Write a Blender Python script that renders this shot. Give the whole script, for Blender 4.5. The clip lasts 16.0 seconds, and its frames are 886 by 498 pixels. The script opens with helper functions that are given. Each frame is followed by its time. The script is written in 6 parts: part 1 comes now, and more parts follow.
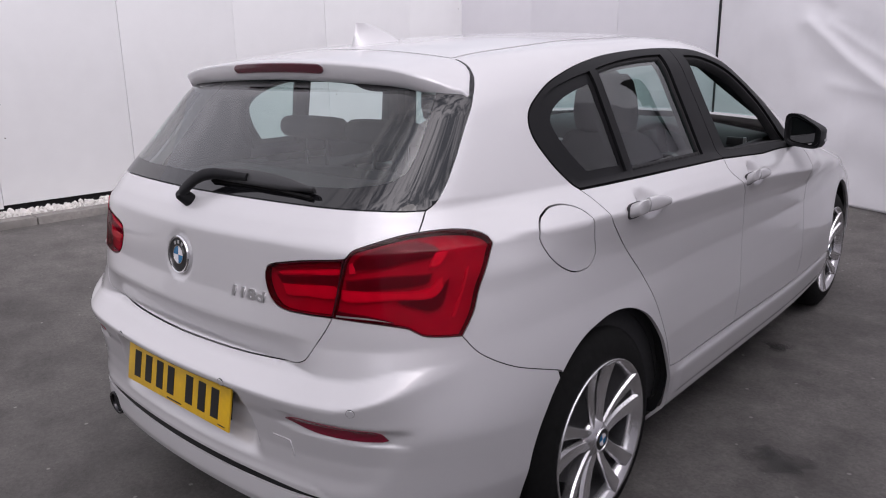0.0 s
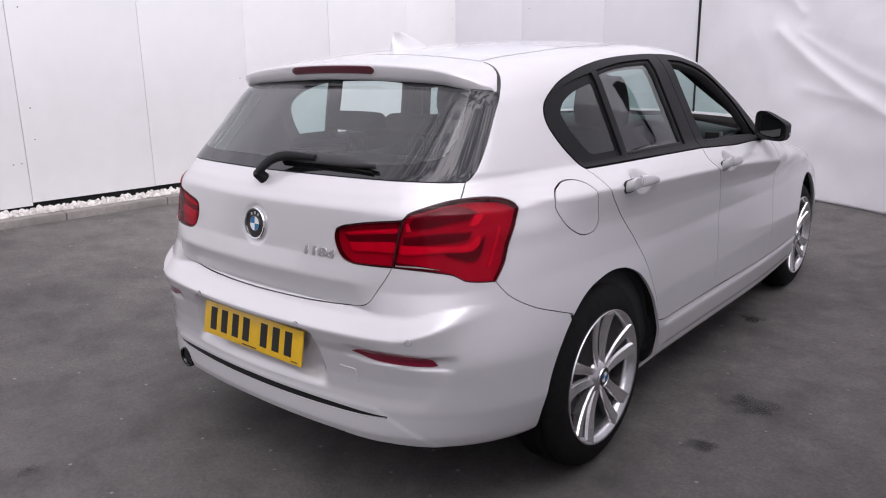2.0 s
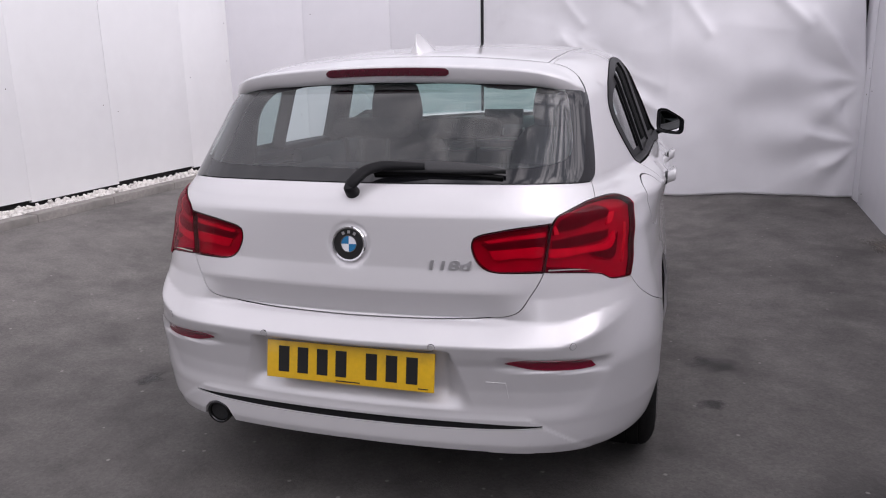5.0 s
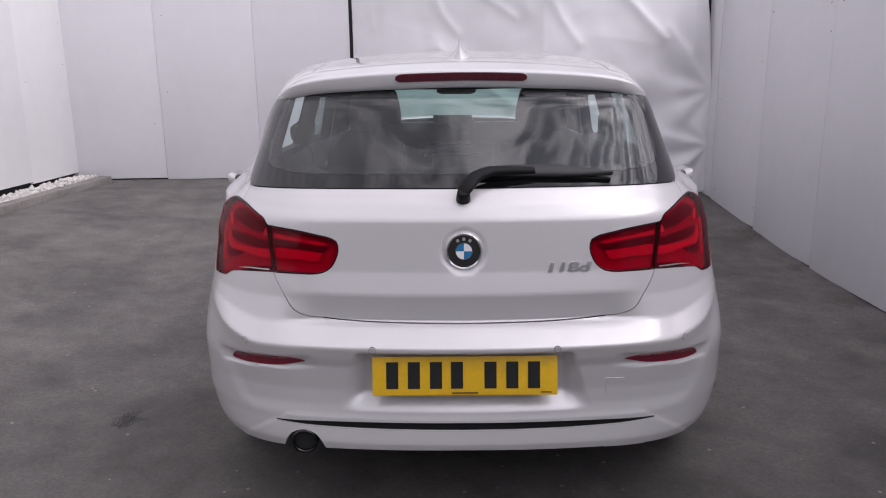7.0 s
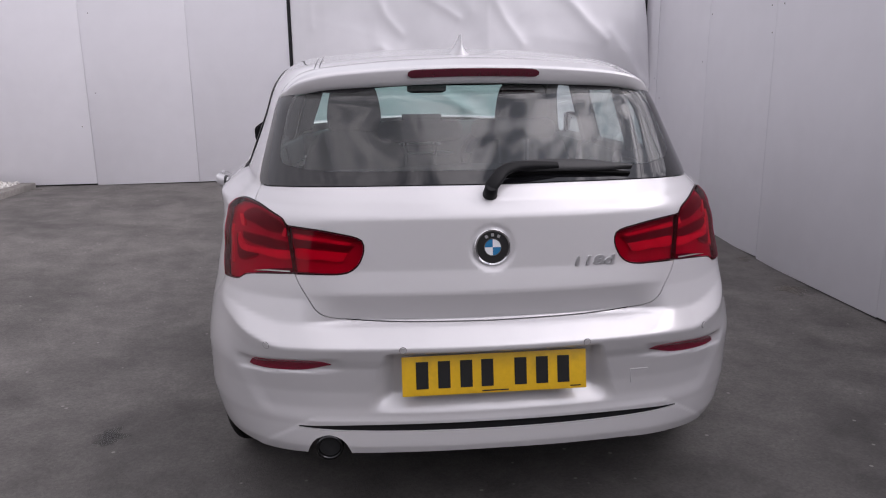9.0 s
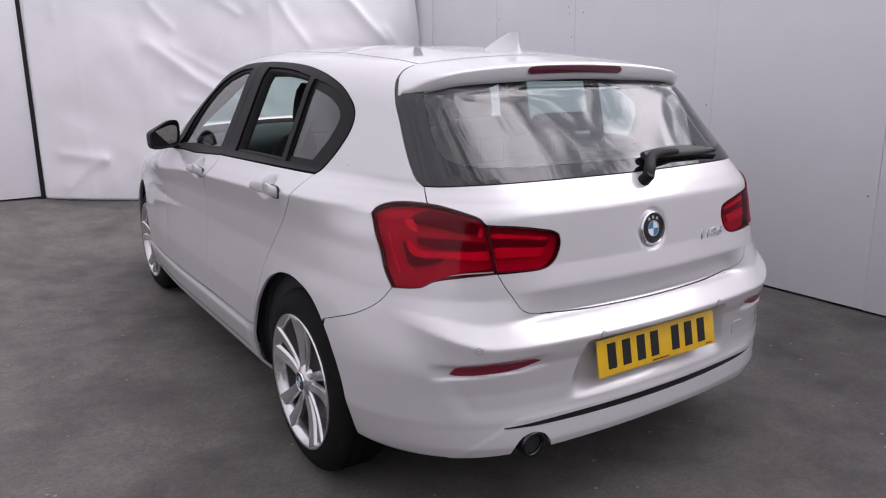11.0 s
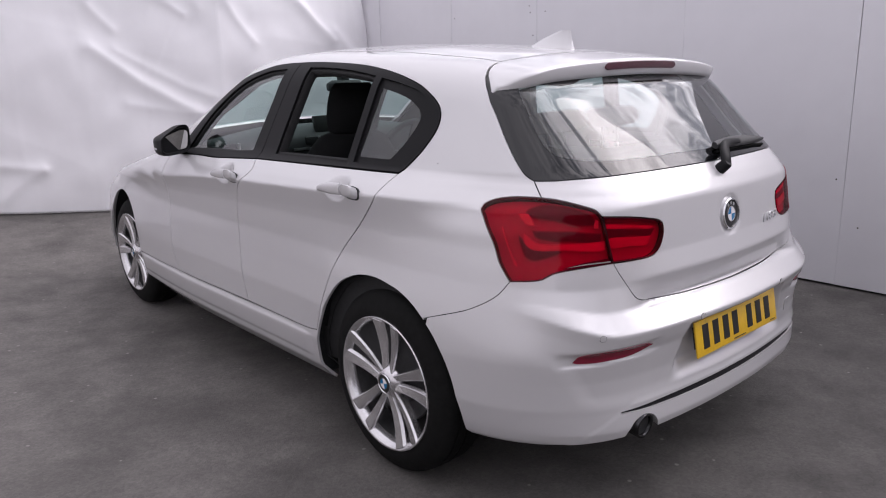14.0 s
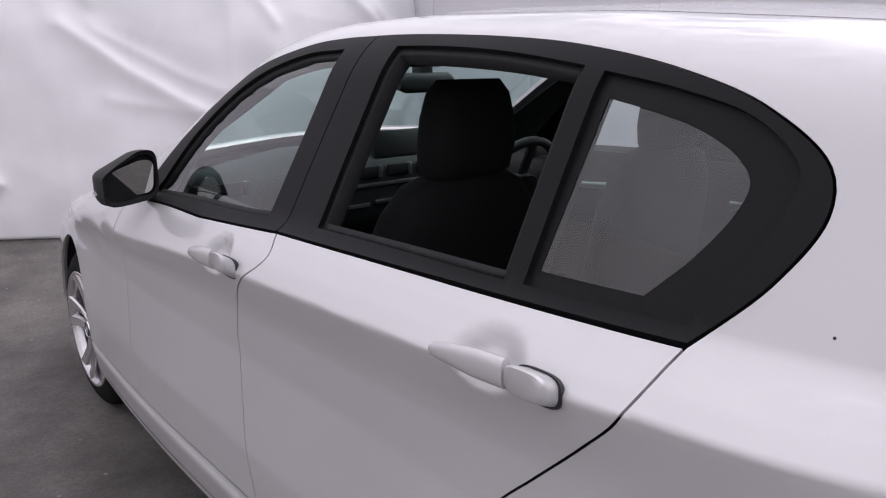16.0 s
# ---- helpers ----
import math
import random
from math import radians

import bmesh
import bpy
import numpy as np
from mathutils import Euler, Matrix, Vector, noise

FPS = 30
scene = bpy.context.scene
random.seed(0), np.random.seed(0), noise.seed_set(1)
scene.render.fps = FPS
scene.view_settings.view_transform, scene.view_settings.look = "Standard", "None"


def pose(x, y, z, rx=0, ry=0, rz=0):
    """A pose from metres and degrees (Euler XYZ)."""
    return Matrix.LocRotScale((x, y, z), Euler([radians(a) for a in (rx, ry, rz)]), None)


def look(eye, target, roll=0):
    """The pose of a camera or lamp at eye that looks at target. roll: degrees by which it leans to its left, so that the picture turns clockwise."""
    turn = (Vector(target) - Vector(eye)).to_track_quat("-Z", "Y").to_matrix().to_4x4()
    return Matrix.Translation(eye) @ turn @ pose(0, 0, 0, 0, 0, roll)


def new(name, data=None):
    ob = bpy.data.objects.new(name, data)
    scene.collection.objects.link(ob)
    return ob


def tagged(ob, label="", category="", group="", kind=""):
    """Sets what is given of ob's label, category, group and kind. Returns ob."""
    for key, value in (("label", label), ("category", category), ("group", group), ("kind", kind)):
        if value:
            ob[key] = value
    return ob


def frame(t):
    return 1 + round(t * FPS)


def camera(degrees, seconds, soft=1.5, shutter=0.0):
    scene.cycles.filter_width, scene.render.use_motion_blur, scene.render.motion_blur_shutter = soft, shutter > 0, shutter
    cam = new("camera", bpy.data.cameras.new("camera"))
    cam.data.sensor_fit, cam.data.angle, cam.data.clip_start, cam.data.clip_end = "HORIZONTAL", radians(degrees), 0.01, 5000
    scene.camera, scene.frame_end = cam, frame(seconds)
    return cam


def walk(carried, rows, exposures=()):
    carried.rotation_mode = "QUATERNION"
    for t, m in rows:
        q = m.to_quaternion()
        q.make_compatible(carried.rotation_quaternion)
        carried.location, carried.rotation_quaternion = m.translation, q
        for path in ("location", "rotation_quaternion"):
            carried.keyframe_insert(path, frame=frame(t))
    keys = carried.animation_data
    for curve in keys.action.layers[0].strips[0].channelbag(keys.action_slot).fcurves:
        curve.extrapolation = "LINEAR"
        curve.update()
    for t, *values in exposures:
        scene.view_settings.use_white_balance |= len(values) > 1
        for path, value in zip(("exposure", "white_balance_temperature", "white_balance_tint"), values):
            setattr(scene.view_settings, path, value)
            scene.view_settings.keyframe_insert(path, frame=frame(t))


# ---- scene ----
# ---- the camera and its walk ----
from mathutils.geometry import delaunay_2d_cdt

cam = camera(61.62, 16.0, soft=1.1)
ROWS = [
    (0, 1.773, -1.678, 1.348, 41.483, -14.519, 0.967),
    (0.5, 1.853, -1.968, 1.329, 40.78, -13.963, 0.839),
    (1, 1.916, -2.084, 1.327, 40.705, -13.827, 0.818),
    (1.5, 1.945, -2.101, 1.338, 40.523, -13.959, 0.748),
    (2, 1.948, -2.102, 1.334, 40.202, -13.911, 0.935),
    (2.5, 1.947, -2.106, 1.319, 39.786, -13.516, 0.881),
    (3, 1.948, -2.103, 1.319, 39.744, -13.607, 0.85),
    (3.5, 1.895, -2.155, 1.326, 38.746, -13.883, 1.206),
    (4.75, 1.07, -2.55, 1.335, 21.0, -13.8, 1.2),
    (6, 0.148, -2.725, 1.343, 3.526, -13.714, 1.029),
    (6.5, -0.001, -2.73, 1.346, 1.235, -13.569, 0.479),
    (7, -0.035, -2.729, 1.34, 0.5, -13.406, 0.641),
    (7.5, -0.044, -2.736, 1.341, 0.49, -13.442, 1.007),
    (8, -0.056, -2.738, 1.343, 0.09, -13.505, 1.07),
    (8.5, -0.127, -2.734, 1.336, -1.852, -13.474, 1.052),
    (9, -0.338, -2.695, 1.323, -5.993, -13.294, 0.642),
    (10.25, -1.22, -2.47, 1.323, -23.0, -13.4, 0.6),
    (11.5, -1.997, -2.044, 1.326, -38.636, -13.481, 0.63),
    (12, -2.157, -1.947, 1.333, -41.084, -13.431, 0.932),
    (12.5, -2.194, -1.915, 1.328, -41.645, -13.438, 0.743),
    (13, -2.207, -1.898, 1.324, -41.774, -13.357, 1.079),
    (13.5, -2.216, -1.89, 1.324, -41.61, -13.422, 1.18),
    (14, -2.224, -1.861, 1.326, -41.787, -13.637, 1.331),
    (14.5, -2.13, -1.642, 1.318, -41.748, -13.83, 0.823),
    (15, -1.94, -1.277, 1.342, -40.976, -14.564, 0.588),
    (15.5, -1.734, -0.855, 1.312, -40.941, -13.663, 0.753),
    (16, -1.469, -0.423, 1.317, -40.413, -14.246, 0.599),
]
walk(cam, [(t, pose(x, y, z, 90 + pitch, roll, yaw)) for t, x, y, z, yaw, pitch, roll in ROWS], exposures=[(0.0, -0.37, 6500, 20), (0.7, -0.15, 6500, 20), (1.5, -0.10, 6500, 20), (3.5, -0.09, 6500, 20), (6.0, -0.33, 6500, 20), (9.0, -0.36, 6500, 20), (11.5, -0.13, 6500, 20), (16.0, -0.15, 6500, 20)])

# ---- light: a bright overcast sky over an open yard ----
world = bpy.data.worlds.new("sky")
scene.world = world
world.use_nodes = True
wn, wl = world.node_tree.nodes, world.node_tree.links
wn.clear()
sky = wn.new("ShaderNodeTexSky")
sky.sky_type, sky.sun_disc, sky.sun_elevation, sky.sun_rotation = "NISHITA", False, radians(43), radians(116)
coord = wn.new("ShaderNodeTexCoord")
stretch = wn.new("ShaderNodeMapping")
stretch.inputs["Scale"].default_value = (0.85, 1.0, 1.1)
clouds = wn.new("ShaderNodeTexNoise")
clouds.inputs["Scale"].default_value, clouds.inputs["Detail"].default_value, clouds.inputs["Roughness"].default_value = 8.0, 9, 0.66
clouds.inputs["Distortion"].default_value = 0.9
cover = wn.new("ShaderNodeValToRGB")
cover.color_ramp.elements[0].position, cover.color_ramp.elements[0].color = 0.43, (3.3, 3.5, 3.8, 1)
cover.color_ramp.elements[1].position, cover.color_ramp.elements[1].color = 0.57, (14.2, 14.2, 14.4, 1)
veil = wn.new("ShaderNodeMix")
veil.data_type = "RGBA"
veil.inputs["Factor"].default_value = 0.85
ground_sky = wn.new("ShaderNodeBackground")
ground_sky.inputs["Strength"].default_value = 0.157
wout = wn.new("ShaderNodeOutputWorld")
wl.new(coord.outputs["Generated"], stretch.inputs["Vector"])
wl.new(stretch.outputs["Vector"], clouds.inputs["Vector"])
wl.new(clouds.outputs["Fac"], cover.inputs["Fac"])
wl.new(sky.outputs["Color"], veil.inputs["A"])
# the cloud is brighter overhead and glows round the veiled sun
toward, glow, height, rise, gain, lit = (wn.new("ShaderNode" + k) for k in ("VectorMath", "MapRange", "SeparateXYZ", "MapRange", "Math", "VectorMath"))
toward.operation, toward.inputs[1].default_value = "DOT_PRODUCT", Vector((0.70, -0.34, 0.66)).normalized()
glow.interpolation_type = "SMOOTHSTEP"
glow.inputs["From Min"].default_value, glow.inputs["From Max"].default_value, glow.inputs["To Min"].default_value, glow.inputs["To Max"].default_value = 0.60, 1.0, 1.0, 2.7
rise.inputs["From Min"].default_value, rise.inputs["From Max"].default_value, rise.inputs["To Min"].default_value, rise.inputs["To Max"].default_value = 0.0, 1.0, 0.65, 1.1
gain.operation, lit.operation = "MULTIPLY", "SCALE"
wl.new(coord.outputs["Generated"], toward.inputs[0])
wl.new(toward.outputs["Value"], glow.inputs["Value"])
wl.new(coord.outputs["Generated"], height.inputs["Vector"])
wl.new(height.outputs["Z"], rise.inputs["Value"])
wl.new(glow.outputs["Result"], gain.inputs[0])
wl.new(rise.outputs["Result"], gain.inputs[1])
closed, breaks = wn.new("ShaderNodeMix"), wn.new("ShaderNodeMapRange")
closed.data_type, closed.inputs["A"].default_value = "RGBA", (9.0, 9.1, 9.4, 1)
breaks.inputs["From Min"].default_value, breaks.inputs["From Max"].default_value, breaks.inputs["To Min"].default_value, breaks.inputs["To Max"].default_value = 0.20, 0.72, 0.15, 1.0
wl.new(toward.outputs["Value"], breaks.inputs["Value"])
wl.new(breaks.outputs["Result"], closed.inputs["Factor"])
wl.new(cover.outputs["Color"], closed.inputs["B"])
wl.new(closed.outputs["Result"], lit.inputs[0])
wl.new(gain.outputs["Value"], lit.inputs["Scale"])
wl.new(lit.outputs["Vector"], veil.inputs["B"])
wl.new(veil.outputs["Result"], ground_sky.inputs["Color"])
wl.new(ground_sky.outputs["Background"], wout.inputs["Surface"])

sun = new("sun", bpy.data.lights.new("sun", "SUN"))
sun.data.energy, sun.data.angle, sun.data.color = 0.5, radians(24), (1.0, 0.97, 0.93)
sun.matrix_world = look((7.0, -3.4, 6.6), (0, 0, 0))

# ---- materials ----
def material(name, color, rough=0.5, metal=0.0, coat=0.0, spec=0.5, grain=0.0, grain_scale=40.0, bump=0.0, bump_scale=120.0, stain=None, stain_scale=1.5, stain_low=0.5, stain_high=0.7, rough_var=0.0):
    """A surface with colour variation at two scales and fine relief."""
    m = bpy.data.materials.new(name)
    m.use_nodes = True
    n, l = m.node_tree.nodes, m.node_tree.links
    p = n["Principled BSDF"]
    p.inputs["Base Color"].default_value = (*color, 1)
    p.inputs["Roughness"].default_value, p.inputs["Metallic"].default_value = rough, metal
    p.inputs["Coat Weight"].default_value, p.inputs["Coat Roughness"].default_value = coat, 0.03
    p.inputs["Specular IOR Level"].default_value = spec
    tc = n.new("ShaderNodeTexCoord")
    last = None
    if grain:
        a = n.new("ShaderNodeTexNoise")
        a.inputs["Scale"].default_value, a.inputs["Detail"].default_value = grain_scale, 6
        l.new(tc.outputs["Object"], a.inputs["Vector"])
        r = n.new("ShaderNodeMapRange")
        r.inputs["From Min"].default_value, r.inputs["From Max"].default_value = 0.25, 0.75
        r.inputs["To Min"].default_value, r.inputs["To Max"].default_value = 1 - grain, 1 + grain
        l.new(a.outputs["Fac"], r.inputs["Value"])
        mul = n.new("ShaderNodeVectorMath")
        mul.operation = "SCALE"
        mul.inputs[0].default_value = color
        l.new(r.outputs["Result"], mul.inputs["Scale"])
        last = mul.outputs["Vector"]
    if stain:
        b = n.new("ShaderNodeTexNoise")
        b.inputs["Scale"].default_value, b.inputs["Detail"].default_value, b.inputs["Roughness"].default_value = stain_scale, 8, 0.6
        l.new(tc.outputs["Object"], b.inputs["Vector"])
        r2 = n.new("ShaderNodeMapRange")
        r2.inputs["From Min"].default_value, r2.inputs["From Max"].default_value = stain_low, stain_high
        l.new(b.outputs["Fac"], r2.inputs["Value"])
        mix = n.new("ShaderNodeMix")
        mix.data_type = "RGBA"
        mix.inputs["A"].default_value = (*color, 1)
        if last:
            l.new(last, mix.inputs["A"])
        mix.inputs["B"].default_value = (*stain, 1)
        l.new(r2.outputs["Result"], mix.inputs["Factor"])
        last = mix.outputs["Result"]
    if last:
        l.new(last, p.inputs["Base Color"])
    if rough_var:
        c = n.new("ShaderNodeTexNoise")
        c.inputs["Scale"].default_value, c.inputs["Detail"].default_value = 6, 5
        l.new(tc.outputs["Object"], c.inputs["Vector"])
        r3 = n.new("ShaderNodeMapRange")
        r3.inputs["To Min"].default_value, r3.inputs["To Max"].default_value = rough - rough_var, rough + rough_var
        l.new(c.outputs["Fac"], r3.inputs["Value"])
        l.new(r3.outputs["Result"], p.inputs["Roughness"])
    if bump:
        d = n.new("ShaderNodeTexNoise")
        d.inputs["Scale"].default_value, d.inputs["Detail"].default_value = bump_scale, 4
        l.new(tc.outputs["Object"], d.inputs["Vector"])
        bp = n.new("ShaderNodeBump")
        bp.inputs["Strength"].default_value, bp.inputs["Distance"].default_value = bump, 0.01
        l.new(d.outputs["Fac"], bp.inputs["Height"])
        l.new(bp.outputs["Normal"], p.inputs["Normal"])
    return m


def glass(name, tint, rough=0.0, gloss=0.08, edge=1.0, wave=0.0):
    """A thin pane: tinted see-through with the mirror gloss of glass."""
    m = bpy.data.materials.new(name)
    m.use_nodes = True
    n, l = m.node_tree.nodes, m.node_tree.links
    n.remove(n["Principled BSDF"])
    t, g, mix, f = n.new("ShaderNodeBsdfTransparent"), n.new("ShaderNodeBsdfGlossy"), n.new("ShaderNodeMixShader"), n.new("ShaderNodeLayerWeight")
    t.inputs["Color"].default_value = (*tint, 1)
    g.inputs["Roughness"].default_value, g.inputs["Color"].default_value = rough, (1, 1, 1, 1)
    f.inputs["Blend"].default_value = 0.5
    power, scale = n.new("ShaderNodeMath"), n.new("ShaderNodeMath")
    power.operation, power.inputs[1].default_value = "POWER", 4.0
    scale.operation, scale.inputs[1].default_value, scale.inputs[2].default_value = "MULTIPLY_ADD", (1.0 - gloss) * edge, gloss
    scale.use_clamp = True
    if wave:
        # the slight waviness of toughened glass, in upright streaks
        tc, mp, ns, bp = n.new("ShaderNodeTexCoord"), n.new("ShaderNodeMapping"), n.new("ShaderNodeTexNoise"), n.new("ShaderNodeBump")
        mp.inputs["Scale"].default_value = (1.0, 0.45, 0.45)
        ns.inputs["Scale"].default_value, ns.inputs["Detail"].default_value = 22, 2
        bp.inputs["Strength"].default_value, bp.inputs["Distance"].default_value = wave, 0.004
        l.new(tc.outputs["Object"], mp.inputs["Vector"])
        l.new(mp.outputs["Vector"], ns.inputs["Vector"])
        l.new(ns.outputs["Fac"], bp.inputs["Height"])
        l.new(bp.outputs["Normal"], g.inputs["Normal"])
    l.new(f.outputs["Facing"], power.inputs[0])
    l.new(power.outputs["Value"], scale.inputs[0])
    l.new(scale.outputs["Value"], mix.inputs["Fac"])
    l.new(t.outputs["BSDF"], mix.inputs[1])
    l.new(g.outputs["BSDF"], mix.inputs[2])
    l.new(mix.outputs["Shader"], n["Material Output"].inputs["Surface"])
    return m


PAINT = material("white_paint", (0.61, 0.60, 0.61), rough=0.38, metal=0.25, coat=1.0, grain=0.03, grain_scale=900, rough_var=0.04)
PAINT.node_tree.nodes["Principled BSDF"].inputs["Coat Roughness"].default_value = 0.045
BLACK_TRIM = material("black_trim", (0.009, 0.009, 0.010), rough=0.50, spec=0.16, grain=0.2, grain_scale=300, rough_var=0.06)
GLASS_BLACK = material("black_printed_glass", (0.006, 0.006, 0.007), rough=0.015, spec=0.6, grain=0.2, grain_scale=300)
SATIN_BLACK = material("satin_black", (0.02, 0.02, 0.021), rough=0.5, grain=0.2, grain_scale=200)
LINER = material("dark_liner", (0.010, 0.010, 0.011), rough=0.8, grain=0.3, grain_scale=60)
RUBBER = material("tyre_rubber", (0.007, 0.007, 0.007), rough=0.8, spec=0.15, grain=0.3, grain_scale=50, bump=0.15, bump_scale=300, stain=(0.011, 0.0105, 0.0105), stain_scale=9, stain_low=0.55, stain_high=0.8)
ALLOY = material("silver_alloy", (0.66, 0.65, 0.66), rough=0.24, metal=0.85, coat=0.6, grain=0.06, grain_scale=200)
# darker copy of the alloy: shade inside the wheel put into its colour
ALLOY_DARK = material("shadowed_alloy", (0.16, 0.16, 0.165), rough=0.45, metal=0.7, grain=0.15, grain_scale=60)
CHROME = material("chrome", (0.75, 0.75, 0.76), rough=0.10, metal=1.0, rough_var=0.03)
PLATE_YELLOW = material("plate_yellow", (0.72, 0.43, 0.012), rough=0.35, coat=0.5, grain=0.06, grain_scale=60, stain=(0.5, 0.3, 0.02), stain_scale=14, stain_low=0.55, stain_high=0.85)
INK = material("plate_ink", (0.012, 0.012, 0.012), rough=0.4)
GLASS = glass("window_glass", (0.66, 0.77, 0.75), gloss=0.08)
PRIVACY = glass("rear_glass", (0.66, 0.79, 0.77), gloss=0.078, wave=0.006)
CLEAR = glass("front_glass", (0.66, 0.86, 0.81), gloss=0.06)
RED_LENS = glass("red_lens", (0.74, 0.045, 0.19), rough=0.04, gloss=0.015, edge=0.2)
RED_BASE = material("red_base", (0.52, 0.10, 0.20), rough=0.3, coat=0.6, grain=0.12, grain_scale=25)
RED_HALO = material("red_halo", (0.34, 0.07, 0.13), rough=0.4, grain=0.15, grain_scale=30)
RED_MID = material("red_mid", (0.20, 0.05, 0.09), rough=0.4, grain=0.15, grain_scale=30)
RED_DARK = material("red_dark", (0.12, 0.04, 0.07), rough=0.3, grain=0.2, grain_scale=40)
RED_LIT = material("red_lit", (0.78, 0.17, 0.27), rough=0.3, coat=0.6, grain=0.1, grain_scale=40)
RED_BRIGHT = material("red_bright", (0.93, 0.26, 0.33), rough=0.3, coat=0.6, grain=0.1, grain_scale=40)
RED_ORANGE = material("red_orange", (0.98, 0.85, 0.45), rough=0.3, coat=0.6, grain=0.1, grain_scale=40)
LAMP_RIM = material("lamp_rim", (0.055, 0.008, 0.014), rough=0.25, grain=0.2, grain_scale=60)
LETTER = material("bright_chrome", (0.74, 0.74, 0.75), rough=0.28, metal=0.9)
RED_FOG = material("red_fog", (0.17, 0.004, 0.022), rough=0.2, coat=0.5, grain=0.1, grain_scale=80)
RED_REFLECTOR = material("red_reflector", (0.075, 0.002, 0.013), rough=0.2, coat=1.0, grain=0.1, grain_scale=80)
CLOTH = material("seat_cloth", (0.009, 0.009, 0.010), rough=0.9, grain=0.3, grain_scale=300, bump=0.1, bump_scale=500)
PLASTIC = material("cabin_plastic", (0.016, 0.016, 0.018), rough=0.6, grain=0.2, grain_scale=250, bump=0.05, bump_scale=400)
SILVER_TRIM = material("silver_trim", (0.55, 0.55, 0.56), rough=0.28, metal=0.9)
BADGE_BLUE = material("badge_blue", (0.02, 0.17, 0.36), rough=0.2, coat=1.0)
BADGE_WHITE = material("badge_white", (0.75, 0.76, 0.78), rough=0.25, coat=1.0)
ASPHALT = material("asphalt", (0.131, 0.122, 0.115), rough=0.85, grain=0.12, grain_scale=60, bump=0.3, bump_scale=170, stain=(0.080, 0.074, 0.070), stain_scale=1.9, stain_low=0.45, stain_high=0.66)


def chip(m):
    """Stone chips in the asphalt: each grain its own shade, a few of them pale, and hand-sized blotches."""
    n, l = m.node_tree.nodes, m.node_tree.links
    p = n["Principled BSDF"]
    tc = n.new("ShaderNodeTexCoord")
    old = p.inputs["Base Color"].links[0].from_socket
    cells, blot, fine, pale = n.new("ShaderNodeTexVoronoi"), n.new("ShaderNodeTexNoise"), n.new("ShaderNodeMapRange"), n.new("ShaderNodeTexVoronoi")
    cells.inputs["Scale"].default_value = 110
    pale.inputs["Scale"].default_value, pale.inputs["Randomness"].default_value = 9, 1
    blot.inputs["Scale"].default_value, blot.inputs["Detail"].default_value, blot.inputs["Roughness"].default_value = 5, 6, .62
    for q in (cells, blot, pale):
        l.new(tc.outputs["Object"], q.inputs["Vector"])
    sep = n.new("ShaderNodeSeparateColor")
    l.new(cells.outputs["Color"], sep.inputs["Color"])
    fine.inputs["To Min"].default_value, fine.inputs["To Max"].default_value = .88, 1.13
    l.new(sep.outputs["Red"], fine.inputs["Value"])
    wide = n.new("ShaderNodeMapRange")
    wide.inputs["From Min"].default_value, wide.inputs["From Max"].default_value, wide.inputs["To Min"].default_value, wide.inputs["To Max"].default_value = .3, .7, .80, 1.18
    l.new(blot.outputs["Fac"], wide.inputs["Value"])
    both, tint, dot, mix = n.new("ShaderNodeMath"), n.new("ShaderNodeVectorMath"), n.new("ShaderNodeMapRange"), n.new("ShaderNodeMix")
    both.operation, tint.operation, mix.data_type = "MULTIPLY", "SCALE", "RGBA"
    l.new(fine.outputs["Result"], both.inputs[0])
    l.new(wide.outputs["Result"], both.inputs[1])
    # the ground's darkening behind the car is put into its colour, edge wandering
    place, rear_tone, wander, drift, worn = (n.new("ShaderNode" + k) for k in ("SeparateXYZ", "MapRange", "TexNoise", "Math", "Math"))
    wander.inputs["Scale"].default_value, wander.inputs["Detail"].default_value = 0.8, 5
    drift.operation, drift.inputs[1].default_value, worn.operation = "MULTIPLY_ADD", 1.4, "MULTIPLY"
    rear_tone.interpolation_type = "SMOOTHSTEP"
    rear_tone.inputs["From Min"].default_value, rear_tone.inputs["From Max"].default_value, rear_tone.inputs["To Min"].default_value, rear_tone.inputs["To Max"].default_value = -.2, 1.7, .68, 1.0
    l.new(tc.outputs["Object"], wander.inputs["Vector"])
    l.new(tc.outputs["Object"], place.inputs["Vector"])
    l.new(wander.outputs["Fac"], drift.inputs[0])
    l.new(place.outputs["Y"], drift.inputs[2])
    l.new(drift.outputs["Value"], rear_tone.inputs["Value"])
    # chips and blotches, times the darkening behind the car
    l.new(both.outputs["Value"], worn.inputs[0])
    l.new(rear_tone.outputs["Result"], worn.inputs[1])
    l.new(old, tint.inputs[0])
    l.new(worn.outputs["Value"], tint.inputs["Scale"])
    # sparse pale chips
    dot.inputs["From Min"].default_value, dot.inputs["From Max"].default_value, dot.inputs["To Min"].default_value, dot.inputs["To Max"].default_value = .05, .075, .6, 0
    l.new(pale.outputs["Distance"], dot.inputs["Value"])
    l.new(dot.outputs["Result"], mix.inputs["Factor"])
    l.new(tint.outputs["Vector"], mix.inputs["A"])
    mix.inputs["B"].default_value = (.30, .285, .27, 1)
    l.new(mix.outputs["Result"], p.inputs["Base Color"])


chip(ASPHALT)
OIL = material("oil_stain", (0.045, 0.043, 0.043), rough=0.6, grain=0.4, grain_scale=30, bump=0.3, bump_scale=160)


